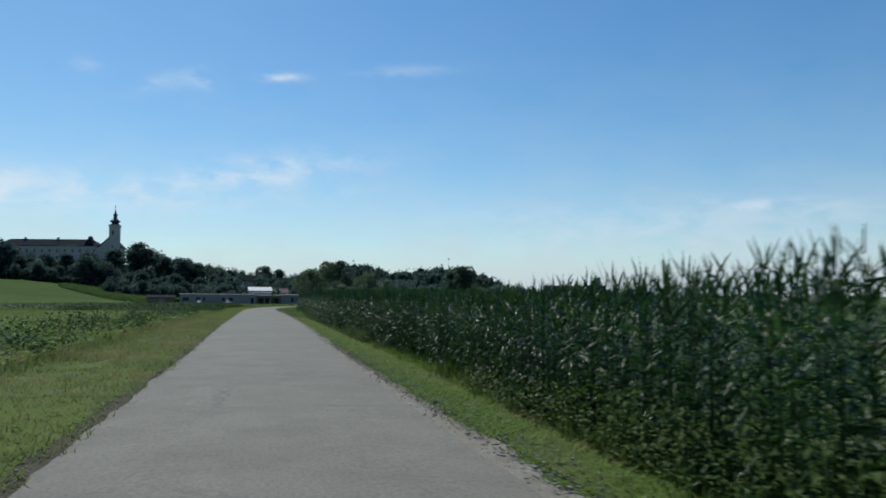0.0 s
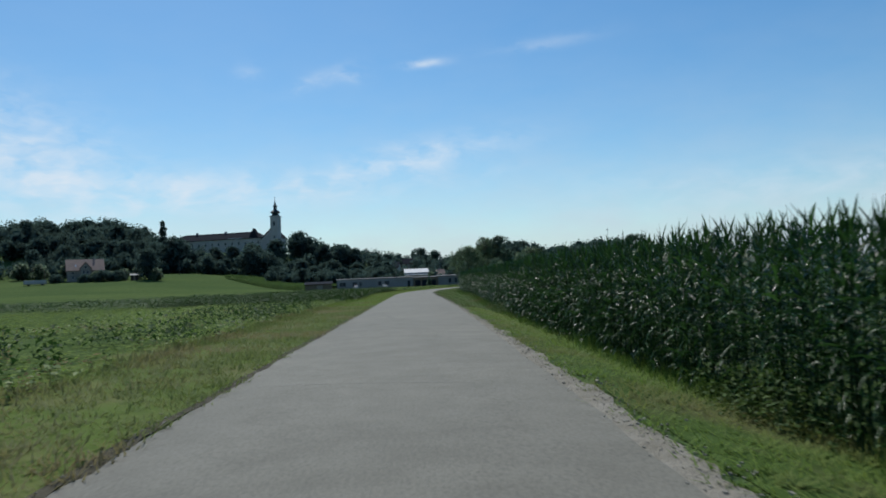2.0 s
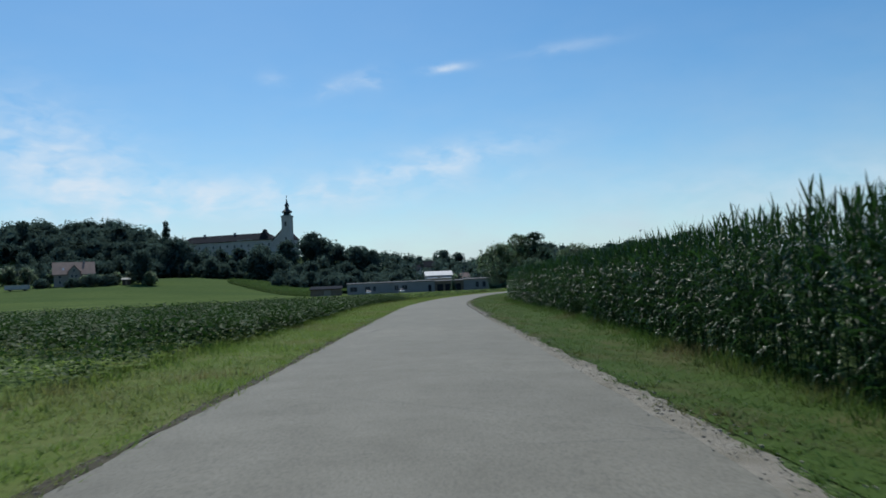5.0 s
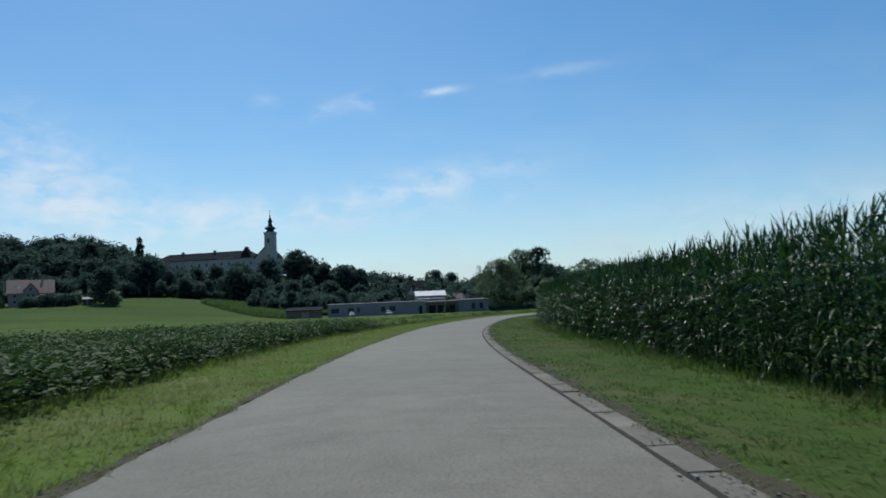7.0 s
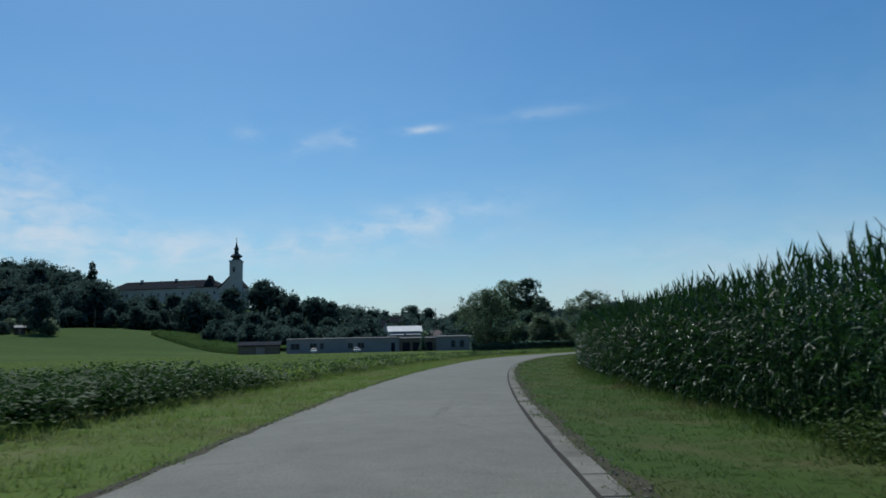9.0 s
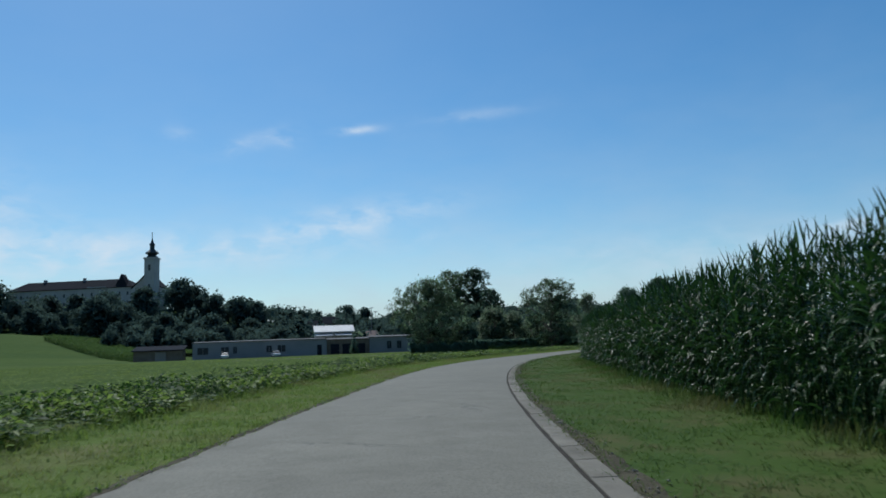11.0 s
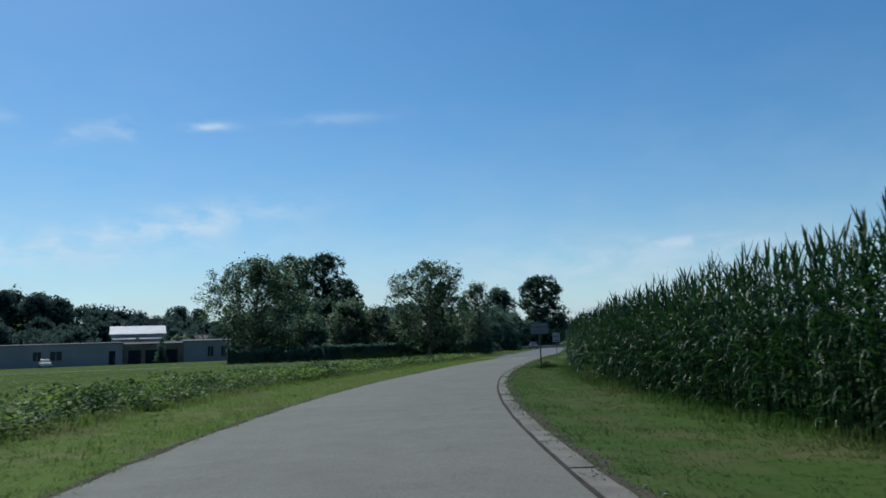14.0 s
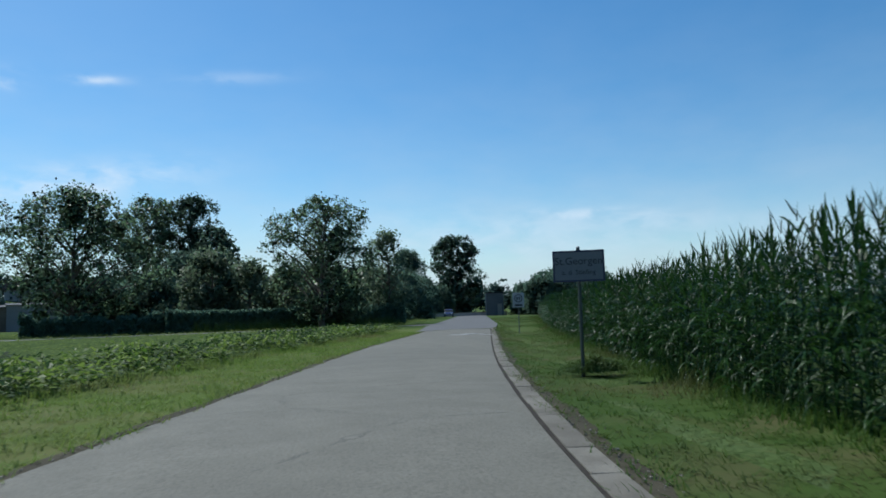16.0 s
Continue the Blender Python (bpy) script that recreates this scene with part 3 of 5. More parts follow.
def blade_tuft(rng, n, lean, width):
    """A tuft of n single bent blades, one high."""
    parts = []
    for _ in range(n):
        a, h, l = rng.uniform(0, 6.28), rng.uniform(.5, 1.0), rng.uniform(.15, lean)
        d = np.array([math.cos(a), math.sin(a), 0])
        o = np.array([rng.normal(0, .22), rng.normal(0, .22), 0])
        s = np.array([-d[1], d[0], 0])
        path = np.stack([o, o + d * l * h + [0, 0, h * .98]])
        parts.append(ribbon(path, np.array([width, width * .15]), s))
    return joined(parts)


def leaf_shape(rng, n, spread, size, low):
    """A clump of n broad leaves, folded along the midrib, on top of their stalks."""
    parts = []
    for _ in range(n):
        a = rng.uniform(0, 6.28)
        d = np.array([math.cos(a), math.sin(a), rng.uniform(-.45, .35)])
        s = np.array([-d[1], d[0], rng.uniform(-.3, .3)])
        up = np.array([0, 0, 1.0])
        o = np.array([rng.normal(0, spread), rng.normal(0, spread), rng.uniform(low, 1.0)])
        k = size * rng.uniform(.6, 1.15)
        base, tip = o - d * k * .5, o + d * k * .6
        V = np.array([base, o - s * k * .5 + up * k * .15, tip, o, o + s * k * .5 + up * k * .15])
        parts.append((V, np.array([(0, 3, 2, 1), (0, 4, 2, 3)])))
    return joined(parts)


def noise_row(v):
    return np.array([noise.noise((float(q), 3.3, 1.7)) for q in v])


def build_grass():
    rng = np.random.default_rng(11)
    tufts = [blade_tuft(rng, 6, .8, .026) for _ in range(10)]
    for side in (0, 1):
        n = 40000
        y = rng.uniform(-9, 300, n)
        u = rng.random(n)
        if side == 0:
            a, b = verge_start(y), corn_edge(y) + .3
            tall = .07 + .20 * smooth((u - .6) / .4)
        else:
            a, b = road_left(y) + .03, crop_edge(y) - .3
            tall = .10 + .14 * smooth((u - .6) / .4)
        x = a + (b - a) * u
        keep = (y < 246) | (side == 0)
        patch = np.array([noise.noise((px * .5, py * .5, side)) for px, py in zip(x, y)])
        h = tall * (1 + .5 * patch) * rng.uniform(.6, 1.3, n)
        P = np.stack([x, y, land(x, y)], 1)[keep]
        S = np.stack([.34 + .3 * h, .34 + .3 * h, h], 1)[keep]
        dry = P[:, 1] + 14 * noise_row(P[:, 1] * .08) < (74 if side else 62)
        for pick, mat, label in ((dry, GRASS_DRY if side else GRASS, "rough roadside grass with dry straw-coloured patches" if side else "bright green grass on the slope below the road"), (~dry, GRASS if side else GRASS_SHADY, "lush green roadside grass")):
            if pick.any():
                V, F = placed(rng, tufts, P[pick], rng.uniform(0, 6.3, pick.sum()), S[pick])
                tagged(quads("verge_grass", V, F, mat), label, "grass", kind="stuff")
    # longer tufts at the foot of the corn and under the signs
    n = 9000
    y = rng.uniform(-8, 300, n)
    x = corn_edge(y) - abs(rng.normal(0, .3, n)) + .2
    clump = np.array([noise.noise((py * .35, 9, 0)) for py in y])
    h = np.clip(.28 + .35 * clump, .1, .7) * rng.uniform(.6, 1.3, n)
    V, F = placed(rng, [blade_tuft(rng, 5, .8, .035) for _ in range(6)], np.stack([x, y, land(x, y)], 1), rng.uniform(0, 6.3, n), np.stack([.12 + .45 * h, .12 + .45 * h, h], 1))
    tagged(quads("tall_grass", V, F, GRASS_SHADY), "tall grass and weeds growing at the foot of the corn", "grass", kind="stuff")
    n = 420
    a = rng.uniform(0, 6.28, n)
    r = abs(rng.normal(0, .5, n))
    P = np.stack([26.1 + r * np.cos(a) + .25, 217.8 + .6 * r * np.sin(a), 0 * a], 1)
    h = rng.uniform(.12, .3, n) * np.exp(-r)
    V, F = placed(rng, [leaf_shape(rng, 8, .4, .2, .1), blade_tuft(rng, 8, .7, .03)], P, a, np.stack([.2 + .2 * h, .2 + .2 * h, h + .08], 1))
    tagged(quads("weed_tuft", V, F, WEED), "dark clump of weeds round the foot of the sign post", "weeds", kind="stuff")


def build_crops():
    rng = np.random.default_rng(17)
    big = [leaf_shape(rng, 8, .5, .34, .25) for _ in range(8)]
    fine = [leaf_shape(rng, 10, .5, .23, .2) for _ in range(8)]
    small = [leaf_shape(rng, 8, .45, .34, .25) for _ in range(8)]
    wide = [leaf_shape(rng, 5, .5, .30, .25) for _ in range(8)]

    def sow(name, label, n, y0, y1, w, shapes, spread, height, mat, power=1.0, gaps=0.0, scale=.35):
        y = rng.uniform(y0, y1, n)
        x = crop_edge(y) - w * rng.random(n) ** power + rng.normal(0, .12, n)
        g = np.array([noise.noise((px * scale, py * scale, len(name))) for px, py in zip(x, y)])
        keep = g > gaps - .6
        h = height * (1 + .5 * g) * rng.uniform(.75, 1.2, n)
        sc = spread * rng.uniform(.5, 1.4, n)
        P = np.stack([x, y, land(x, y)], 1)[keep]
        V, F = placed(rng, shapes, P, rng.uniform(0, 6.3, n)[keep], np.stack([sc, sc, h], 1)[keep])
        tagged(quads(name, V, F, mat), label, "crop", kind="stuff")

    # rough, weedy pumpkins, then a dense stand of soy, then pumpkins before a low pale field
    sow("pumpkin_plants", "sprawling pumpkin leaves with yellow-green gaps", 3600, -10, 86, 15, big, .26, .24, PUMPKIN, 1.0, .84, .35)
    sow("pumpkin_edge", "dense dark pumpkin leaves along the field's edge", 2800, 12, 88, 7.0, big, .28, .42, SOY, 1.2, .70, .24)
    sow("dry_leaves", "withered brown leaves among the pumpkin plants", 1500, 14, 72, 9.0, big, .24, .2, DRY_LEAF, 1.0, .74, .3)
    sow("pumpkin_edge", "pale green pumpkin leaves along the field's edge", 4200, 10, 88, 12, big, .24, .28, PUMPKIN, 1.1, .62, .3)
    sow("field_weeds", "low weeds and grass between the pumpkin plants", 9500, -10, 92, 30, small, .36, .15, YOUNG, 1.1, -.2, .5)
    sow("tall_weeds", "clumps of darker weeds on the field's edge", 1500, -8, 90, 4.5, small, .36, .62, SOY, 1.0, .72, .3)
    sow("soy_plants", "dense dark green soy plants in full leaf", 12000, 84, 147, 17, fine, .55, .72, SOY, 1.5, -1.0, .3)
    sow("soy_far", "dense dark green soy plants farther into the field", 8000, 84, 152, 80, wide, .75, .70, SOY, 1.0, -1.0, .2)
    sow("pumpkin_row", "large-leaved pumpkin plants along the field's edge", 9000, 146, 254, 5.0, [leaf_shape(rng, 6, .5, .46, .25) for _ in range(8)], .28, .42, PUMPKIN, 1.3, .66, .45)
    sow("tall_weeds", "dark clumps of taller weeds among the pumpkin plants", 3600, 146, 250, 4.0, big, .36, .5, SOY, 1.0, .56, .3)
    sow("pumpkin_weeds", "grass and weeds among the pumpkin plants", 6000, 146, 256, 5.0, small, .26, .3, WEED, 1.0, -.2, .4)
    sow("low_crop", "short pale green crop covering the flat field", 12000, 150, 300, 95, wide, .7, .22, YOUNG, 1.2, -1.0, .1)
    sow("far_crop", "grey-green leafy crop farther out in the field", 11000, -10, 290, 110, wide, .5, .2, YOUNG, .8, .2, .06)


def corn_plant(rng, leaves, seg, stem=True, spears=5):
    """A maize plant one unit high: a stem, blades in two ranks that rise, arch over and hang, and thin upright tips."""
    parts = []
    if stem:
        z = np.linspace(0, .86, 3)
        parts.append(tube(np.stack([.012 * np.sin(z * 5), 0 * z, z], 1), np.array([.007, .005, .002]), 4))
    turn = rng.uniform(0, 6.28)
    t = np.linspace(0, 1, seg + 1)
    for k in range(leaves):
        f = (k / max(1, leaves - 1)) ** .85
        a = turn + math.pi * k + rng.normal(0, .6)
        d = np.array([math.cos(a), math.sin(a), 0])
        z0 = .06 + .80 * f + rng.normal(0, .02)
        reach = (.15 + .12 * math.sin(math.pi * min(1, .12 + f * .80))) * rng.uniform(.75, 1.2) * (1 - .5 * f ** 3)
        rise = reach * rng.uniform(.35, .65) * (1 + 1.7 * f ** 4)
        droop = reach * rng.uniform(.4, .85) * (1 - .75 * f ** 5)
        out = reach * (t - .12 * t ** 3)
        up = rise * t - droop * t ** 2.5
        bend = rng.normal(0, .15) * reach * t * t
        side = np.array([-d[1], d[0], 0])
        path = np.array([0, 0, z0]) + d[None] * out[:, None] + side[None] * bend[:, None] + np.stack([0 * t, 0 * t, up], 1)
        twist = rng.normal(0, .35) * t + rng.normal(0, .3)
        across = side[None] * np.cos(twist)[:, None] + np.stack([0 * t, 0 * t, np.sin(twist)], 1)
        w = (.0088 + .0035 * rng.random()) * (1 - .2 * f ** 4) * np.minimum(1, .6 + 2.0 * t) * (1 - t ** 2.5) + .0012
        parts.append(ribbon(path, w, across))
    for _ in range(spears):
        a, l = rng.uniform(0, 6.28), rng.uniform(.03, .12)
        d = np.array([math.cos(a), math.sin(a), 0]) * rng.uniform(.1, .6)
        q = np.linspace(0, 1, 3)
        path = np.array([0, 0, .88]) + d[None] * (l * q * q)[:, None] + np.stack([0 * q, 0 * q, l * 1.0 * q], 1)
        parts.append(ribbon(path, np.array([.0055, .004, .0006]), np.array([-math.sin(a), math.cos(a), 0])))
    return joined(parts)


def build_corn():
    rng = np.random.default_rng(23)
    full = [corn_plant(rng, 25, 4, True, 3) for _ in range(10)]
    lean = [corn_plant(rng, 13, 2, False, 4) for _ in range(8)]
    tops = [corn_plant(rng, 6, 2, False) for _ in range(8)]

    def rows(name, label, first, last, gap, step, shapes, y0, y1, jitter):
        P, H = [], []
        for r in range(first, last):
            ys = np.arange(y0, y1, .05)
            xs = corn_edge(ys)
            s = np.concatenate([[0], np.cumsum(np.hypot(np.diff(xs), np.diff(ys)))])
            y = np.interp(np.arange(0, s[-1], step), s, ys)
            slope = corn_edge(y + .5) - corn_edge(y - .5)
            k = np.hypot(1, slope)
            o = r * gap
            x = corn_edge(y) + o / k + rng.normal(0, jitter, len(y))
            yy = y - o * slope / k + rng.normal(0, jitter, len(y))
            keep = rng.random(len(y)) < .96
            ground = land(x, yy)
            P.append(np.stack([x, yy, ground], 1)[keep])
            wave = np.array([noise.noise((v * .25, r * .3, 0)) + .5 * noise.noise((v * 1.1, r, 5)) for v in yy])
            H.append((corn_height(np.clip(yy, -40, 256)) * (1 + .03 * wave) * rng.normal(.995, .028, len(y)) - ground)[keep])
        P, H = np.concatenate(P), np.concatenate(H)
        V, F = placed(rng, shapes, P, rng.uniform(0, 6.3, len(P)), np.stack([H * .45 + .55, H * .45 + .55, H], 1))
        tagged(quads(name, V, F, CORN, True), label, "corn", kind="stuff")

    rows("corn_edge_rows", "tall dark green maize with glossy arching leaves", 0, 2, .60, .14, full, -8, 302, .06)
    rows("corn_inner_rows", "tall maize standing deeper in the field", 2, 8, .70, .21, lean, -8, 302, .07)
    rows("corn_inner_rows", "crowded maize behind the field's first rows", 1, 5, .95, .24, lean, -8, 302, .12)
    rows("corn_field", "maize tops far into the field", 8, 40, 1.2, .7, tops, -8, 75, .25)
    rows("corn_field_far", "maize tops deep in the field beside the bend", 8, 14, 1.1, .5, tops, 75, 302, .25)


def build_corn_weeds():
    """Leafy weeds that fill the edge of the maize where it is short."""
    rng = np.random.default_rng(29)
    small = [leaf_shape(rng, 14, .45, .22, .1) for _ in range(6)]
    n = 1300
    y = -8 + 22 * rng.random(n) ** 1.3
    x = corn_edge(y) + rng.normal(-.02, .2, n)
    h = rng.uniform(.3, .8, n) * (1 - .5 * smooth((y - 4) / 12))
    V, F = placed(rng, small, np.stack([x, y, land(x, y)], 1), rng.uniform(0, 6.3, n), np.stack([0 * h + .28, 0 * h + .28, h], 1))
    n = 500
    y = np.concatenate([rng.normal(c, .8, n // 5) for c in (29, 33, 60, 130, 206)])
    x = corn_edge(y) + rng.normal(-.1, .25, len(y))
    h = rng.uniform(.2, .6, len(y))
    V2, F2 = placed(rng, small, np.stack([x, y, land(x, y)], 1), y * 9, np.stack([0 * h + .26, 0 * h + .26, h], 1))
    V, F = joined([(V, F), (V2, F2)])
    tagged(quads("edge_weeds", V, F, WEED), "bushy weeds in front of the maize", "weeds", kind="stuff")


build_ground()
build_road()

# ---- trees ----


def leaf_quads(rng, C, size, flat=.0):
    """One folded diamond leaf cluster at each centre."""
    n = len(C)
    d = rng.normal(size=(n, 3))
    d[:, 2] *= 1 - flat
    d /= np.linalg.norm(d, axis=1)[:, None]
    e = np.cross(d, rng.normal(size=(n, 3)))
    e /= np.linalg.norm(e, axis=1)[:, None] + 1e-9
    k = (size * rng.uniform(.55, 1.3, n))[:, None]
    V = np.stack([C - d * k, C + e * k * .62, C + d * k, C - e * k * .62], 1).reshape(-1, 3)
    return V, np.arange(4 * n).reshape(-1, 4)


def soft(ob, out, amount=.7):
    """Turns the leaves' shading normals towards the outside of their clump."""
    me = ob.data
    n = len(me.polygons)
    own = np.empty(n * 3, np.float32)
    me.polygons.foreach_get("normal", own)
    own = own.reshape(-1, 3)
    own *= np.sign((own * out).sum(1) + 1e-6)[:, None]
    N = own * (1 - amount) + out * amount * .6 + np.array([0, 0, amount * .75])
    N /= np.linalg.norm(N, axis=1)[:, None] + 1e-9
    me.polygons.foreach_set("use_smooth", np.ones(n, bool))
    me.normals_split_custom_set_from_vertices(np.repeat(N, 4, 0).tolist())
    return ob


def crown_points(rng, lobes, n, clump, fill, loose):
    """Leaf places: twigs on the lobes' shells, leaves round each twig."""
    w = np.array([l[3] ** 2 for l in lobes])
    pick = rng.choice(len(lobes), n // clump, p=w / w.sum())
    L = np.array(lobes)[pick]
    d = rng.normal(size=(len(L), 3))
    d /= np.linalg.norm(d, axis=1)[:, None]
    r = L[:, 3] * (1 - fill * rng.random(len(L)) ** 2)
    twig = L[:, :3] + d * r[:, None] * [1, 1, .82]
    spread = loose * L[:, 3] + .1
    out = np.repeat(twig, clump, 0) + rng.normal(size=(len(L) * clump, 3)) * np.repeat(spread, clump)[:, None]
    heart = np.repeat(L[:, :3], clump, 0)
    away = out - heart
    return out, away / (np.linalg.norm(away, axis=1)[:, None] + 1e-9)


def make_tree(name, label, seed, height, radius, trunk=.28, leaves=3000, size=.35, mat=None, shape="round", group=""):
    """A tree standing at its own origin: tapered trunk and limbs, and an uneven crown."""
    rng = np.random.default_rng(seed)
    mat = mat or LEAF
    tree = thing(name, pose(0, 0, 0), label, "tree", group)
    z0 = height * trunk
    lobes, limbs = [], []
    count = {"spire": 14, "broad": 46, "bush": 34}.get(shape, 26)
    top = height * .93
    path = np.stack([.02 * height * np.sin(np.linspace(0, 3, 6) + seed), .02 * height * np.cos(np.linspace(0, 3, 6) * 1.3 + seed), np.linspace(-.3, top * .85, 6)], 1)
    path[:, :2] -= path[0, :2]
    r0 = .018 * height + .04
    limbs.append(tube(path, r0 * np.array([1.25, 1, .8, .6, .35, .12]), 7))
    for k in range(count):
        f = (k + rng.random()) / count
        z = z0 + (height - z0) * f
        if shape == "round":
            reach = radius * math.sin(math.pi * (.16 + .80 * f)) ** .8
            s = radius * rng.uniform(.32, .5)
        elif shape == "broad":
            reach = radius * min(1.0, .55 + 1.6 * f) * math.sqrt(max(.02, 1 - max(0.0, f - .35) ** 2 / .46)) * 1.02
            s = radius * rng.uniform(.17, .32)
        elif shape == "bush":
            reach = radius * math.sqrt(max(.05, 1 - max(0.0, f - .25) ** 2 / .6))
            s = radius * rng.uniform(.24, .4)
        elif shape == "spire":
            reach, s = radius * (1 - f) * .55 + .1, radius * (1.05 - .75 * f)
        else:
            reach = radius * (1.02 - .75 * f)
            s = radius * (.46 - .25 * f)
        a = k * 2.4 + rng.normal(0, .5)
        q = max(.05, reach - s * .7) * (rng.uniform(.45, 1.18) if shape == "broad" else rng.uniform(.65, 1.05))
        c = np.array([q * math.cos(a), q * math.sin(a), min(z, height - s * .8)])
        lobes.append((*c, s))
        start = np.array([0, 0, max(z0 * .7, c[2] - q * .8)])
        start[:2] = [np.interp(start[2], path[:, 2], path[:, j]) for j in (0, 1)]
        bend = (start + c) / 2 + [0, 0, .08 * q]
        limbs.append(tube(np.stack([start, bend, c]), r0 * np.array([.42, .28, .07]), 5))
    if shape == "broad":
        lobes.append((0, 0, height * .62, radius * .5))
    if shape == "round":
        lobes.append((0, 0, height - radius * .42, radius * .42))
        lobes.append((0, 0, (height + z0) / 2, radius * .55))
    V, F = joined(limbs)
    child(quads("trunk", V, F, BARK, True), tree)
    broad = shape == "broad"
    C, away = crown_points(rng, lobes, leaves, 18 if broad else 8, .45 if broad else .55, .125 if broad else .15)
    gap = np.array([noise.noise(tuple(p * ((5.5 if broad else 3.0) / radius))) for p in C])
    keep = (gap > (-.03 if broad else -.36)) & (C[:, 2] > z0 * .55)
    C, away = C[keep], away[keep]
    whole = C - [0, 0, (height + z0) * .5]
    whole = whole / (np.linalg.norm(whole, axis=1)[:, None] + 1e-9)
    V, F = leaf_quads(rng, C, size, .2)
    crown = child(quads("crown", V, F, mat), tree)
    soft(crown, away * .55 + whole * .45, .3 if broad else .75)
    return tree


def stand(tree, spots, rng):
    """Sets a tree at the first spot and copies at the others: x, y, height scale, sink."""
    for k, (x, y, s) in enumerate(spots):
        m = pose(x, y, float(land(x, y)) - .1, 0, 0, rng.uniform(0, 360)) @ Matrix.Diagonal((s, s, s, 1))
        if k == 0:
            tree.matrix_basis = m
            base = tree
        else:
            ob = copy_thing(base, pose(0, 0, 0))
            ob.matrix_basis = m


def build_near_trees():
    t = make_tree("oak_tree", "large spreading broadleaf tree behind the field", 41, 13.5, 7.0, .16, 44000, .145, LEAF, "broad")
    t.matrix_basis = pose(17.2, 280.5, 0, 0, 0, 20)
    t = make_tree("broadleaf_tree", "broad green tree behind the spreading oak", 57, 18.6, 5.8, .08, 36000, .175, LEAF, "broad")
    t.matrix_basis = pose(26.3, 317, 0, 0, 0, 200)
    t = make_tree("broadleaf_tree", "tall dark broadleaf tree beside a greener one", 42, 19.0, 5.2, .06, 36000, .185, LEAF_DARK, "broad")
    t.matrix_basis = pose(32.3, 317, 0, 0, 0, 120)
    t = make_tree("broadleaf_tree", "dark lower tree in front of a taller one", 58, 13.2, 3.6, .04, 13000, .21, LEAF_DARK, "broad")
    t.matrix_basis = pose(33.2, 305, 0, 0, 0, 60)
    t = make_tree("broadleaf_tree", "broad field-side tree with an airy grey-green crown", 43, 12.1, 5.1, .08, 36000, .13, LEAF, "broad")
    t.matrix_basis = pose(37.6, 272.0, 0, 0, 0, 70)
    t = make_tree("broadleaf_tree", "slender airy tree with pale fluttering leaves", 44, 9.7, 2.7, .12, 5500, .15, LEAF_PALE)
    t.matrix_basis = pose(45.6, 275.8, 0)
    t = make_tree("birch_tree", "tall dense dark tree beside the village road", 45, 20.4, 7.4, .05, 40000, .27, LEAF_DARK, "broad")
    t.matrix_basis = pose(103.5, 372.0, 0)
    t = make_tree("broadleaf_tree", "pointed dark tree among the roadside trees", 59, 19.6, 6.4, .05, 16000, .3, LEAF_DARK)
    t.matrix_basis = pose(104.0, 402.5, 0)
    rows = [("silvery grey-green willow shrub by the hedge", 46, 7.6, 3.3, 28.6, 278.6, LEAF_PALE, 11000, .17),
            ("rounded grey-green shrub by the hedge", 47, 6.8, 3.0, 32.2, 279.0, LEAF_PALE, 6000, .17),
            ("leafy grey-green shrub under the field-side tree", 60, 5.6, 3.0, 36.0, 280.0, LEAF_PALE, 5000, .18),
            ("dense green shrub beside the lane", 48, 6.6, 3.6, 41.5, 283.0, LEAF, 7000, .2),
            ("dense green shrub beside the lane", 61, 6.2, 3.5, 45.5, 284.0, LEAF, 6000, .2),
            ("dark bush among the trees", 49, 6.6, 3.5, 50.0, 290.5, LEAF_DARK, 7000, .22),
            ("dark bush among the trees", 62, 6.2, 3.5, 54.0, 298.0, LEAF_DARK, 6000, .23),
            ("low dark bush by the village road", 63, 5.6, 3.5, 58.5, 305.0, LEAF_DARK, 6000, .23),
            ("large rounded brownish-green bush by the village road", 50, 7.6, 5.2, 65.0, 316.5, LEAF_DARK, 15000, .2),
            ("dark leafy bush by the village road", 51, 8.8, 4.6, 72.0, 332.0, LEAF_DARK, 8000, .26),
            ("dark leafy bush by the village road", 64, 9.0, 4.6, 78.5, 343.0, LEAF_DARK, 8000, .28),
            ("dark bush under the tall roadside tree", 52, 8.6, 4.6, 86.0, 354.0, LEAF_DARK, 8000, .28),
            ("dark bush under the tall roadside tree", 65, 7.0, 4.2, 94.0, 362.0, LEAF_DARK, 7000, .28),
            ("dark bush in the shade of the oak", 54, 5.6, 4.0, 18.5, 290.0, LEAF_DARK, 8000, .22),
            ("tall dark bush between the oak and its neighbours", 70, 9.5, 4.4, 29.5, 303.0, LEAF_DARK, 11000, .24),
            ("dark bush in the shade of the oak", 66, 6.2, 4.2, 24.5, 290.0, LEAF_DARK, 8000, .22),
            ("dark bushy thicket beside the small building", 55, 6.4, 2.9, 98.6, 332.0, LEAF_DARK, 7000, .24),
            ("dark bushy thicket at the maize field's end", 56, 7.4, 4.2, 98.5, 325.0, LEAF_DARK, 11000, .26),
            ("dark bushy thicket at the maize field's end", 68, 7.6, 4.8, 104.5, 327.0, LEAF_DARK, 11000, .26),
            ("dark bushy thicket at the maize field's end", 69, 7.8, 5.2, 112.0, 330.0, LEAF_DARK, 11000, .28)]
    for label, seed, h, r, x, y, mat, n, s in rows:
        t = make_tree("shrub", label, seed, h, r, .0, n, s, mat, "bush")
        t["category"] = "shrub"
        t.matrix_basis = pose(x, y, 0, 0, 0, seed * 50)


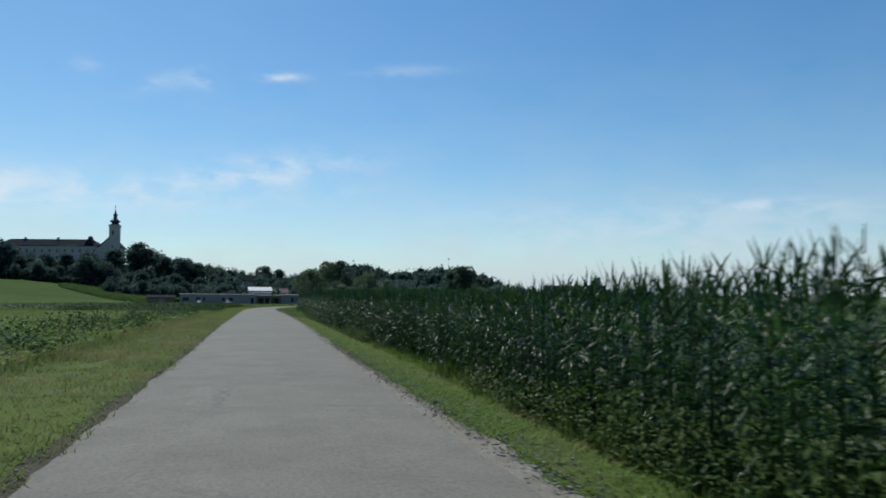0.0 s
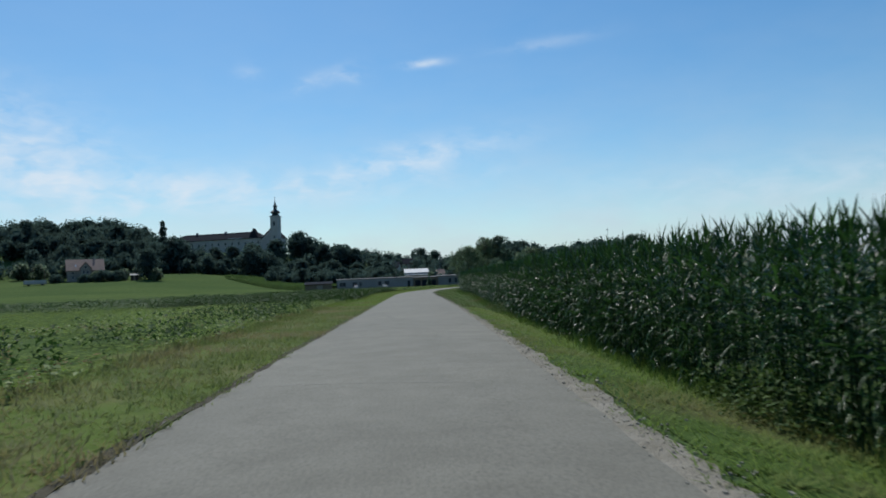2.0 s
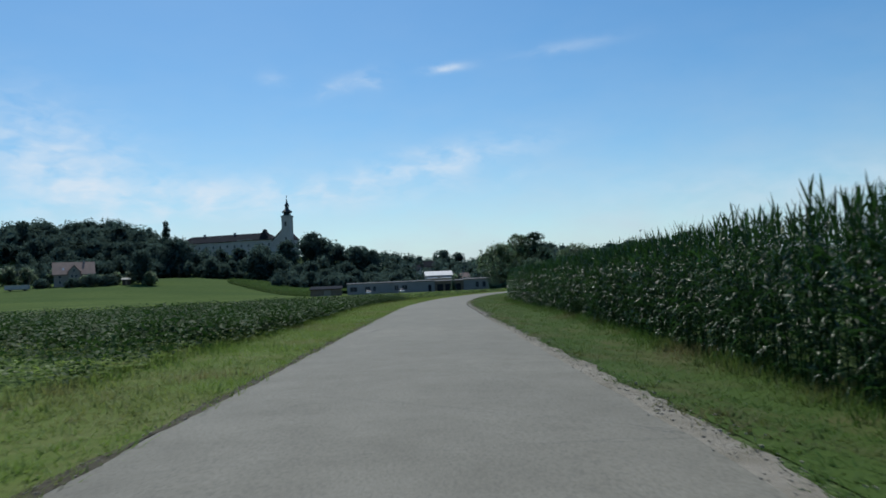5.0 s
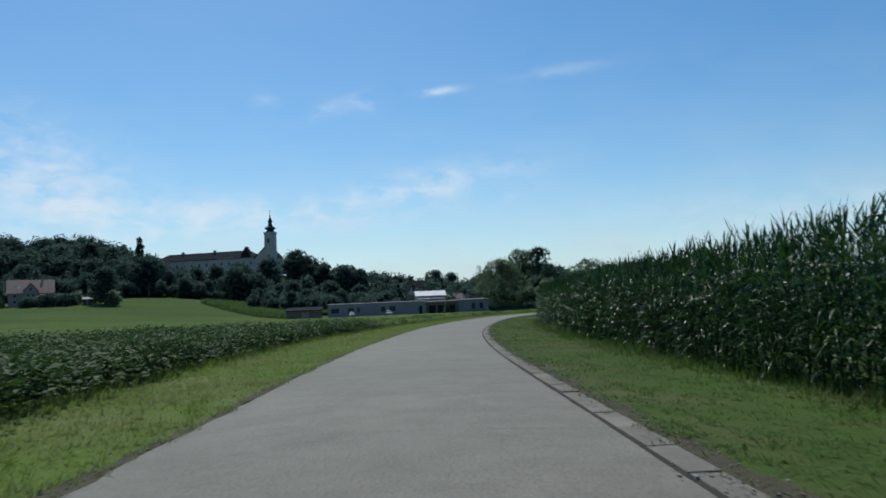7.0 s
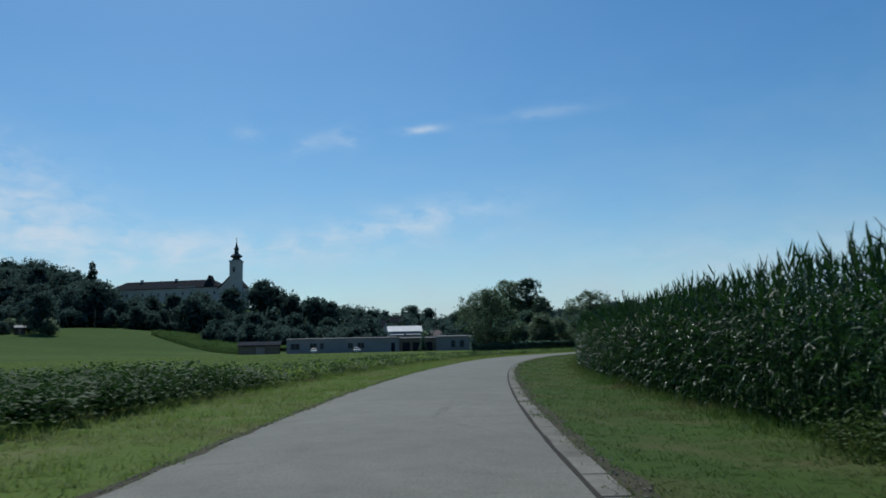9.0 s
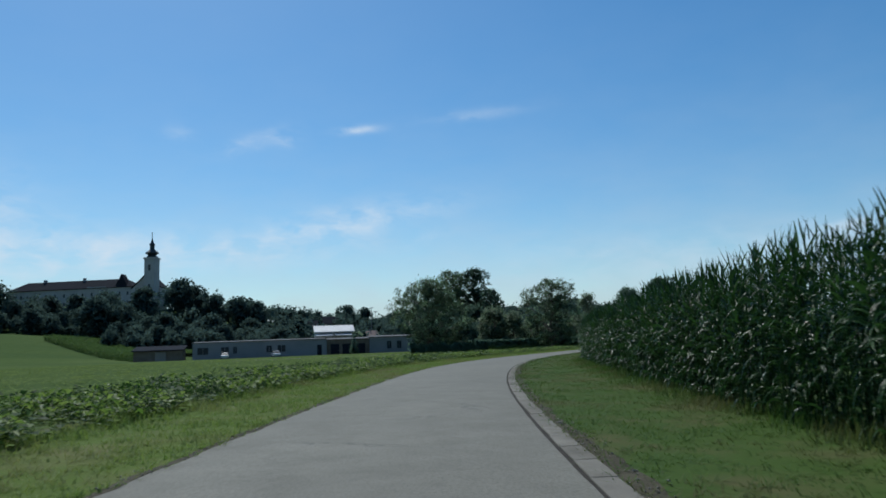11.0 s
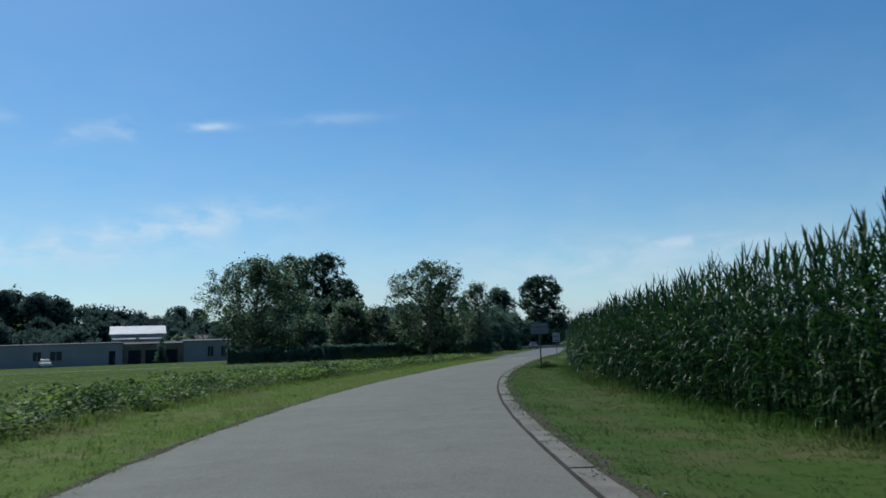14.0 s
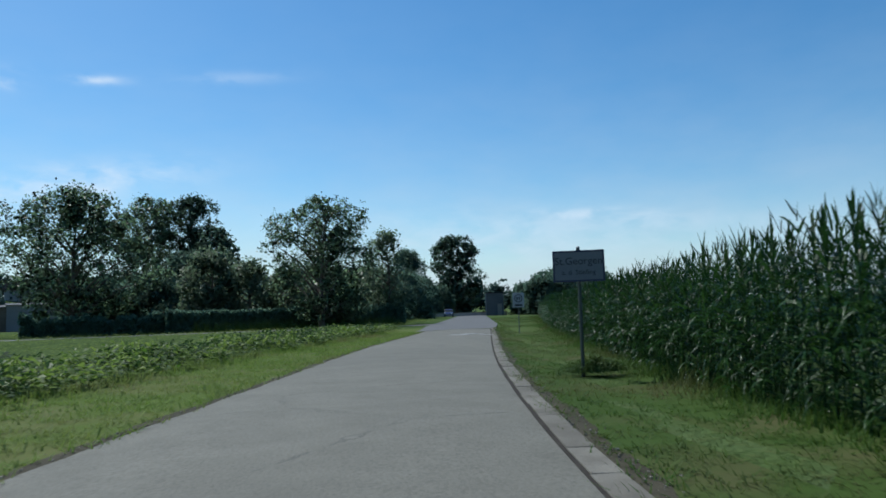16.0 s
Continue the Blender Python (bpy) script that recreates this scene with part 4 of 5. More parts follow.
def build_hedge():
    rng = np.random.default_rng(61)
    for label, x0, y0, x1, y1, h, w, rough, n in (
            ("dark clipped hedge along the lane", 24.0, 272.6, 47, 275.0, 1.75, 1.3, .06, 17000),
            ("dark overgrown hedge below the oak", 13, 276.0, 24.5, 273.5, 1.5, 1.5, .22, 10000)):
        t = rng.random(n)
        top = h * (1 + rough * np.array([noise.noise((v * 9, h, 0)) * 2 + noise.noise((v * 31, h, 3)) for v in t]))
        shell = rng.random(n)
        u = np.where(shell < .5, -w / 2 + rng.normal(0, .09, n), rng.uniform(-w / 2, w / 2, n))
        z = np.where(shell > .75, top + rng.normal(0, .09, n), top * rng.random(n))
        C = np.stack([x0 + (x1 - x0) * t, y0 + (y1 - y0) * t + u, z], 1)
        V, F = leaf_quads(rng, C, .17)
        hedge = thing("hedge", pose(0, 0, 0), label, "hedge")
        child(quads("leaves", V, F, LEAF_DARK), hedge)
        for k in range(int((x1 - x0) / 1.1)):
            f = (k + .5) / int((x1 - x0) / 1.1)
            x, y = x0 + (x1 - x0) * f, y0 + (y1 - y0) * f
            V, F = tube(np.array([[x, y, -.1], [x + rng.normal(0, .1), y, .6], [x + rng.normal(0, .2), y + rng.normal(0, .1), h * .9]]), np.array([.05, .04, .015]), 5)
            child(quads("stem", V, F, BARK), hedge)
    # tall seeding grass on top of the near hedge line
    n = 900
    x = rng.uniform(26, 46, n)
    V, F = placed(rng, [blade_tuft(rng, 4, .5, .03) for _ in range(4)], np.stack([x, 271.4 + (x - 26) * .1 + rng.normal(0, .3, n), 0 * x], 1), x * 7, np.stack([0 * x + .3, 0 * x + .3, rng.uniform(.6, 1.3, n)], 1))
    tagged(quads("reeds", V, F, WEED), "tall pale seeding grass in front of the hedge", "grass", kind="stuff")


def build_far_trees():
    rng = np.random.default_rng(71)
    # the slope trees wear the leaf colour with haze mixed in
    kinds = [make_tree("broadleaf_tree", "full-crowned dark broadleaf tree on the slope", 81, 18, 7.5, .05, 6500, .55, LEAF_HAZED, group="trees below the church"),
             make_tree("broadleaf_tree", "broadleaf tree with a lumpy crown on the slope", 82, 16, 6.5, .05, 5500, .5, LEAF_HAZED, group="trees below the church"),
             make_tree("broadleaf_tree", "wide old tree with a domed crown", 83, 17, 9.2, .05, 7500, .55, LEAF_HAZED, group="trees below the church"),
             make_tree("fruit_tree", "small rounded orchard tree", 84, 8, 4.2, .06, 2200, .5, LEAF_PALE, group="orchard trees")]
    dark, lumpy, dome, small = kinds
    poplar = make_tree("poplar_tree", "slim upright poplar rising above the wood", 85, 27, 4.0, .04, 6000, .5, LEAF_HAZED, "spire")
    fir = make_tree("fir_tree", "pointed dark conifer among broadleaf trees", 86, 17, 4.0, .06, 2200, .55, LEAF_HAZED, "cone")
    stand(poplar, [(-177, 529, 1.1)], rng)
    stand(fir, [(-50, 545, .95), (52, 392, .8)], rng)
    stand(dome, [(-88, 552, 1.2), (-155, 487, 1.32), (-168, 492, 1.15), (-57, 541, 1.1), (-263, 545, 1.1), (-248, 556, 1.0), (-109, 501, 1.1), (0, 694, 1.2), (-230, 500, 1.1), (28, 600, .9), (-55, 442, .8), (-34, 420, .6), (-72, 452, .85), (-104, 468, 1.05), (-93, 472, 1.0), (-81, 551, 1.05)], rng)
    stand(dark, [(-97, 514, 1.15), (-68, 540, 1.0), (-47, 543, 1.02), (-215, 546, 1.15), (-203, 552, 1.0), (-276, 540, 1.15), (-132, 494, .85), (-190, 500, 1.2), (-122, 497, .9), (-240, 480, 1.0), (-290, 500, 1.1), (12, 640, 1.0), (-66, 430, .8), (-48, 425, .85), (-36, 440, .8), (-57, 415, .62), (-20, 445, .7)], rng)
    stand(lumpy, [(-130, 470, .68), (-121, 480, .66), (-77, 545, .95), (-30, 520, .95), (-141, 404, 1.0), (-255, 515, 1.1), (-205, 515, 1.2), (-26, 514, .8), (-180, 470, .9), (-320, 520, 1.2), (40, 560, .9), (-145, 490, .8), (-40, 470, .7), (62, 520, 1.0), (-74, 440, .8), (-42, 412, .7), (-28, 430, .75), (-62, 405, .62), (-80, 420, .62), (-22, 412, .6)], rng)
    stand(small, [(-70, 470, .9), (-155, 408, .7), (-148, 409, .75), (-162, 407, .6), (-168, 404, .65), (-210, 430, 1.1), (-222, 434, 1.2), (-134, 396, .8), (-200, 440, 1.0), (-20, 440, .9), (4, 450, 1.0)], rng)
    pale = make_tree("shrub", "broad pale green shrub on the slope below the church", 99, 8.5, 6.5, .0, 9000, .26, LEAF_PALE, "bush")
    pale["category"] = "shrub"
    low = make_tree("shrub", "low dark garden shrub round the farmhouse", 101, 5.5, 5.0, .0, 4200, .34, LEAF_HAZED, "bush")
    low["category"] = "shrub"
    stand(low, [(-172, 401, .75), (-163, 402, 1.0), (-156, 402, .9), (-188, 404, .8)], rng)
    stand(pale, [(-82, 480, 1.05), (-73, 476, .6)], rng)


def build_far_woods():
    """Wooded hills and village green far off, as one thicket of leaf clumps, most with haze in the leaf colour."""
    rng = np.random.default_rng(91)

    def wood(name, label, n, cx, cy, rx, ry, h, leaves, size, mat):
        a, r = rng.uniform(0, 6.28, n), np.sqrt(rng.random(n))
        x, y = cx + rx * r * np.cos(a), cy + ry * r * np.sin(a)
        H = h * rng.uniform(.5, 1.3, n)
        c = np.repeat(np.stack([x, y, land(x, y) + H * .55], 1), leaves, 0)
        d = rng.normal(size=(n * leaves, 3))
        d /= np.linalg.norm(d, axis=1)[:, None]
        d[:, 2] = d[:, 2] * 1.1
        p = np.repeat(rng.uniform(0, 6.28, (n, 3)), leaves, 0)
        lump = 1 + .16 * (np.sin(4.1 * d[:, 0] + p[:, 0]) + np.sin(4.6 * d[:, 1] + p[:, 1]) * np.sin(3.7 * d[:, 2] + p[:, 2]))
        R = np.repeat(H * .42, leaves) * lump * rng.uniform(.82, 1.03, n * leaves)
        # the outer leaves, then larger inner boughs that close the crown
        inner = rng.random(n * leaves) < 40 / leaves
        R = np.where(inner, R * .55, R)[:, None]
        V, F = leaf_quads(rng, c + d * R, np.where(inner, np.repeat(H * .2, leaves), size))
        ob = tagged(quads(name, V, F, mat), label, "wood", kind="stuff")
        soft(ob, d / (np.linalg.norm(d, axis=1)[:, None] + 1e-9), .7)

    wood("hill_wood", "dark mixed forest covering the distant hill", 330, 105, 925, 95, 95, 13, 70, 1.4, LEAF_HAZED)
    wood("hill_wood", "dark forest on the lower distant hill", 230, 225, 895, 72, 80, 13, 70, 1.4, LEAF_HAZED)
    wood("ridge_wood", "dark wood along the ridge beside the church", 230, -300, 560, 105, 50, 15, 560, .62, LEAF_HAZED)
    wood("slope_wood", "dark trees crowding the slope under the convent", 90, -180, 500, 70, 20, 10, 420, .55, LEAF_HAZED)
    wood("slope_wood", "dark trees on the hillside beside the convent", 60, -228, 545, 42, 26, 12, 460, .55, LEAF_HAZED)
    wood("garden_wood", "trees crowding round the farmhouse", 46, -215, 462, 60, 24, 10, 420, .52, LEAF_HAZED)
    wood("village_green", "trees and gardens round the village houses", 190, 10, 590, 110, 110, 11, 200, .8, LEAF_HAZED)
    wood("garden_wood", "trees and bushes beside the metal-roofed barn", 26, 28, 425, 14, 50, 11, 340, .38, LEAF_HAZED)
    wood("slope_wood", "undergrowth at the foot of the church hill", 80, -112, 480, 62, 10, 7.5, 420, .42, LEAF_HAZED)
    wood("garden_wood", "dark trees and bushes between the workshop and the church hill", 90, -48, 415, 40, 18, 8, 460, .4, LEAF_HAZED)
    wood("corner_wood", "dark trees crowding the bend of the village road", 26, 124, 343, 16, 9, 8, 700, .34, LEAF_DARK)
    wood("roadside_wood", "dark wood behind the village road", 60, 66, 392, 30, 45, 11, 420, .42, LEAF_HAZED)
    wood("east_wood", "dark trees beyond the maize field's end", 60, 170, 400, 60, 40, 9, 320, .5, LEAF_HAZED)


def build_slope_maize():
    """A block of maize that climbs the meadow, seen as a dark curved edge."""
    rng = np.random.default_rng(97)
    n = 30000
    u, v = rng.random(n), rng.random(n) ** 1.8
    x = -109 + 64 * u - 4 * u * u + 19 * v
    y = 430 - 84 * u - 15 * u * u + 13 * v
    C = np.stack([x, y, land(x, y) + np.where(v < .06, rng.uniform(0, 2.2, n), rng.normal(2.15, .2, n))], 1)
    V, F = leaf_quads(rng, C, .2)
    tagged(quads("slope_maize", V, F, SLOPE_MAIZE), "block of green maize climbing across the sloping meadow", "crop", kind="stuff")


# ---- buildings ----


def window(parent, x, y, z, w, h, glass=GLASS, rim=PLASTER):
    """A window in a wall that faces the local -y: rim, pane and glazing bar."""
    g = Geo()
    g.box(x - w / 2 - .12, x - w / 2, y - .1, y, z - .12, z + h + .12).box(x + w / 2, x + w / 2 + .12, y - .1, y, z - .12, z + h + .12)
    g.box(x - w / 2, x + w / 2, y - .1, y, z + h, z + h + .12).box(x - w / 2 - .05, x + w / 2 + .05, y - .18, y, z - .12, z)
    ob = g.make("window", rim, parent)
    Geo().box(x - w / 2, x + w / 2, y - .04, y - .005, z, z + h).make("pane", glass, ob)
    Geo().box(x - .04, x + .04, y - .08, y - .04, z, z + h).make("glazing_bar", rim, ob)
    return ob


def build_church():
    c = thing("church", pose(-107, 566, 28, 0, 0, -12.7), "old pale convent church with a tall tower on a wooded hill", "church")
    Geo().box(-2.95, 2.95, -2.95, 2.95, -6, 26.8).make("tower", PLASTER, c)
    Geo().box(-3.35, 3.35, -3.35, 3.35, 27.2, 27.9).box(-3.15, 3.15, -3.15, 3.15, 26.8, 27.2).make("cornice", PLASTER, c)
    Geo().box(-3.05, 3.05, -3.05, 3.05, 17.2, 17.5).make("string_course", PLASTER, c)
    Geo().lathe([(3.4, 27.9), (2.8, 28.6), (2.1, 29.2), (2.4, 29.6), (3.6, 30.3), (3.5, 30.9), (2.4, 31.8), (1.6, 32.4), (1.25, 32.8), (1.25, 34.8), (1.65, 35.1), (1.4, 35.7), (.85, 36.4), (.5, 37.6), (.2, 39.4), (.08, 40.2)], 8, 0, 0, math.pi / 8).make("spire", SPIRE, c, "dark onion-shaped spire with a lantern")
    Geo().lathe([(.05, 40.1), (.3, 40.4), (.3, 40.7), (.05, 41.0)], 8).box(-.08, .08, -.08, .08, 40.9, 42.6).box(-.55, .55, -.07, .07, 41.8, 41.98).make("cross", SPIRE, c)
    window(c, 0, -2.95, 20.5, 1.4, 3.2)
    window(c, 0, -2.95, 11.0, 1.0, 2.0)
    # nave behind the tower
    Geo().prism([(-13.5, -6), (3.0, -6), (3.0, 11.5), (-5.2, 19.2), (-13.5, 11.5)], 4.0, 12).make("nave", PLASTER, c)
    Geo().prism([(-14.0, 11.2), (-5.2, 19.4), (3.4, 11.4), (3.4, 11.9), (-5.2, 20.0), (-14.2, 11.7)], 3.6, 12.4).make("nave_roof", ROOF_DARK, c)
    # long convent wing
    Geo().box(-88, -13.6, 4.0, 18, -8, 12.6).make("wing", PLASTER, c)
    Geo().hip(-88.8, -12.8, 3.2, 18.8, 12.6, 18.2, 8.0).make("wing_roof", ROOF_DARK, c, "long dark tiled hip roof")
    Geo().prism([(-24, 13.4), (-16.6, 13.4), (-20.3, 20.2)], 4.4, 9).make("gable_roof", ROOF_DARK, c)
    for x in (-70, -46):
        Geo().box(x - .7, x + .7, 10, 11.4, 16.5, 19.4).make("chimney", PLASTER_GREY, c)
    Geo().box(-40, -28.5, 2.9, 3.2, 12.95, 13.25).make("gutter", ROOF_METAL, c, "bright metal gutter")
    for k, x in enumerate((-84, -80, -76, -70.5, -65, -59.5, -54, -48.5, -43, -37.5, -32, -26.5, -21, -16.2)):
        window(c, x, 4.0, 8.2, 1.1, 1.9)
        window(c, x, 4.0, 3.2, 1.1, 1.9)


def build_farmhouse():
    z = float(land(-178, 412))
    h = thing("farmhouse", pose(-178, 414, z - .3, 0, 0, 28), "pale farmhouse with a faded red tile roof and cross gable", "house")
    Geo().prism_x([(-5, -1), (5, -1), (5, 6.0), (0, 11.0), (-5, 6.0)], -8.5, 8.5).make("wall", PLASTER_WARM, h)
    Geo().prism_x([(-5.9, 5.3), (0, 11.3), (5.9, 5.3), (5.9, 5.6), (0, 11.65), (-5.9, 5.6)], -9.2, 9.2).make("roof", ROOF_RED, h, "faded red tiled gable roof")
    Geo().prism([(-2.4, 0), (2.4, 0), (2.4, 6.8), (0, 9.6), (-2.4, 6.8)], -6.2, 0).make("cross_gable", PLASTER_WARM, h)
    Geo().prism([(-3.0, 6.3), (0, 9.8), (3.0, 6.3), (3.0, 6.6), (0, 10.1), (-3.0, 6.6)], -6.8, 0).make("gable_roof", ROOF_RED, h)
    for x, y, zz in ((-6, -5, 1.2), (6, -5, 1.2), (-6, -5, 3.8), (6, -5, 3.8), (-.9, -6.2, 4.0), (.9, -6.2, 4.0), (0, -6.2, 6.6)):
        window(h, x, y, zz, 1.0, 1.3)
    Geo().box(-.55, .55, -6.28, -6.2, 0, 2.1).make("door", TIMBER, h)
    Geo().box(-4.9, -4.1, -3.4, -3.3, 8.0, 8.15).poly([(-4.9, -3.9, 7.5), (-4.1, -3.9, 7.5), (-4.1, -2.9, 8.6), (-4.9, -2.9, 8.6), (-4.9, -3.9, 7.65), (-4.1, -3.9, 7.65), (-4.1, -2.9, 8.75), (-4.9, -2.9, 8.75)], [(4, 5, 6, 7), (0, 4, 7, 3), (1, 2, 6, 5), (0, 1, 5, 4)]).make("skylight", LENS, h)
    Geo().box(4.0, 4.8, -.4, .4, 10, 12.4).make("chimney", PLASTER_GREY, h)


def build_long_building():
    b = thing("workshop_building", pose(-4.5, 338.5, -.1, 0, 0, 6), "long low grey workshop with a row of dark windows", "building")
    Geo().box(-31.6, .5, -5, 7, -1, 4.1).make("wall", PLASTER_GREY, b)
    Geo().box(.5, 11.4, -4.4, -1.0, -1, 3.8).make("annexe", TIMBER, b, "brown timber-clad annexe")
    Geo().box(11.4, 25, -4.9, .5, -1, 4.1).make("extension", PLASTER_GREY, b)
    for x0, x1, y0, y1, h in ((-31.9, .6, -5.3, 7.4, 4.1), (.6, 11.3, -4.7, -.8, 3.8), (11.3, 25.3, -5.2, .8, 4.1)):
        Geo().poly([(x0, y0, h), (x1, y0, h), (x1, y1, h + .3), (x0, y1, h + .3), (x0, y0, h + .12), (x1, y0, h + .12), (x1, y1, h + .5), (x0, y1, h + .5)],
                   [(3, 2, 1, 0), (4, 5, 6, 7), (0, 1, 5, 4), (1, 2, 6, 5), (2, 3, 7, 6), (3, 0, 4, 7)]).make("roof", ROOF_GREY, b)
    for x, w in ((-29.2, 2.5), (-24.1, 1.8), (-21.7, .9), (-13.6, 1.3), (-10.6, 1.9)):
        window(b, x, -5.0, 1.3, w, 1.6, GLASS, PLASTER_GREY)
    for x in (16.4, 19.0):
        window(b, x, -4.9, 1.1, 1.1, 1.9, GLASS, PLASTER_GREY)
    for x, w, y in ((-1.3, .55, -5.0), (2.6, 1.1, -4.4), (5.6, 1.1, -4.4), (9.2, 1.1, -4.4)):
        d = Geo().box(x - w, x + w, y - .06, y, 0, 2.7).make("door", ROOF_DARK, b)
        Geo().box(x + w - .3, x + w - .2, y - .1, y - .06, 1.0, 1.2).make("handle", STEEL, d)
    w = thing("shed", pose(-42.6, 331.0, -.1, 0, 0, 6), "weathered timber lean-to shed at the field's edge", "shed")
    Geo().box(-6, 5, -3, 3, -1, 2.6).make("wall", TIMBER, w)
    Geo().prism_x([(-3.6, 2.5), (3.6, 3.6), (3.6, 3.8), (-3.6, 2.75)], -6.4, 5.4).make("roof", ROOF_DARK, w)
    Geo().box(-1.2, 1.2, -3.06, -3, 0, 2.2).make("door", PLASTER_WARM, w)
    t = make_tree("thuja_bush", "slim dark upright bush before the workshop annexe", 98, 4.7, 1.0, .0, 2600, .13, LEAF_DARK, "spire")
    t.matrix_basis = pose(3.4, 330.5, 0)
    # lamp on a tall pole behind the buildings
    p = thing("street_lamp", pose(9.6, 352, 0), "tall thin lamp post behind the workshop", "street lamp")
    Geo().lathe([(.09, -.3), (.08, 4), (.05, 11.2)], 8).make("pole", STEEL, p)
    Geo().box(-.55, .55, -.16, .16, 11.2, 11.4).make("lamp_head", STEEL, p)


def build_bright_shed():
    b = thing("barn", pose(-2.2, 353.0, 0, 0, 0, 5) @ Matrix.Diagonal((1.17, 1.17, 1.17, 1)), "barn with a bright pale sheet-metal roof", "barn")
    Geo().prism_x([(-3, -.5), (3, -.5), (3, 5.3), (0, 6.5), (-3, 5.3)], -4.4, 4.4).make("wall", PLASTER, b)
    roof = Geo().prism_x([(-3.7, 5.1), (0, 6.6), (3.7, 5.1), (3.7, 5.25), (0, 6.78), (-3.7, 5.25)], -4.7, 4.7).make("roof", ROOF_METAL, b, "sunlit pale metal roof")
    for k in range(12):
        x = -4.3 + k * .78
        Geo().prism_x([(-3.72, 5.25), (0, 6.79), (3.72, 5.25), (3.72, 5.3), (0, 6.84), (-3.72, 5.3)], x - .03, x + .03).make("seam", ROOF_METAL, roof)
    for x0, x1 in ((-4.2, -.4), (.2, 4.0)):
        Geo().prism_x([(-4.6, 4.25), (-3.05, 4.7), (-3.05, 4.8), (-4.6, 4.35)], x0, x1).make("canopy", ROOF_METAL, b)
    for x in (-4.1, -.5, .3, 3.9):
        Geo().box(x - .07, x + .07, -4.5, -4.36, -.3, 4.3).make("post", TIMBER, b)


def village_house(name, label, x, y, w, d, h, rot, roof, wall=PLASTER):
    b = thing(name, pose(x, y, float(land(x, y)) - .3, 0, 0, rot), label, "house", "village houses")
    Geo().prism_x([(-d / 2, -1), (d / 2, -1), (d / 2, h), (0, h + d * .36), (-d / 2, h)], -w / 2, w / 2).make("wall", wall, b)
    k = d / 2 + .7
    Geo().prism_x([(-k, h - .5), (0, h + d * .36 + .2), (k, h - .5), (k, h - .2), (0, h + d * .36 + .5), (-k, h - .2)], -w / 2 - .6, w / 2 + .6).make("roof", roof, b)
    for i in range(3):
        for zz in (1.2, 3.9):
            if zz + 1.4 < h:
                window(b, (i - 1) * w * .3, -d / 2, zz, 1.1, 1.3)
    Geo().box(w * .2, w * .2 + .8, -.4, .4, h + d * .2, h + d * .36 + 1.4).make("chimney", PLASTER_GREY, b)


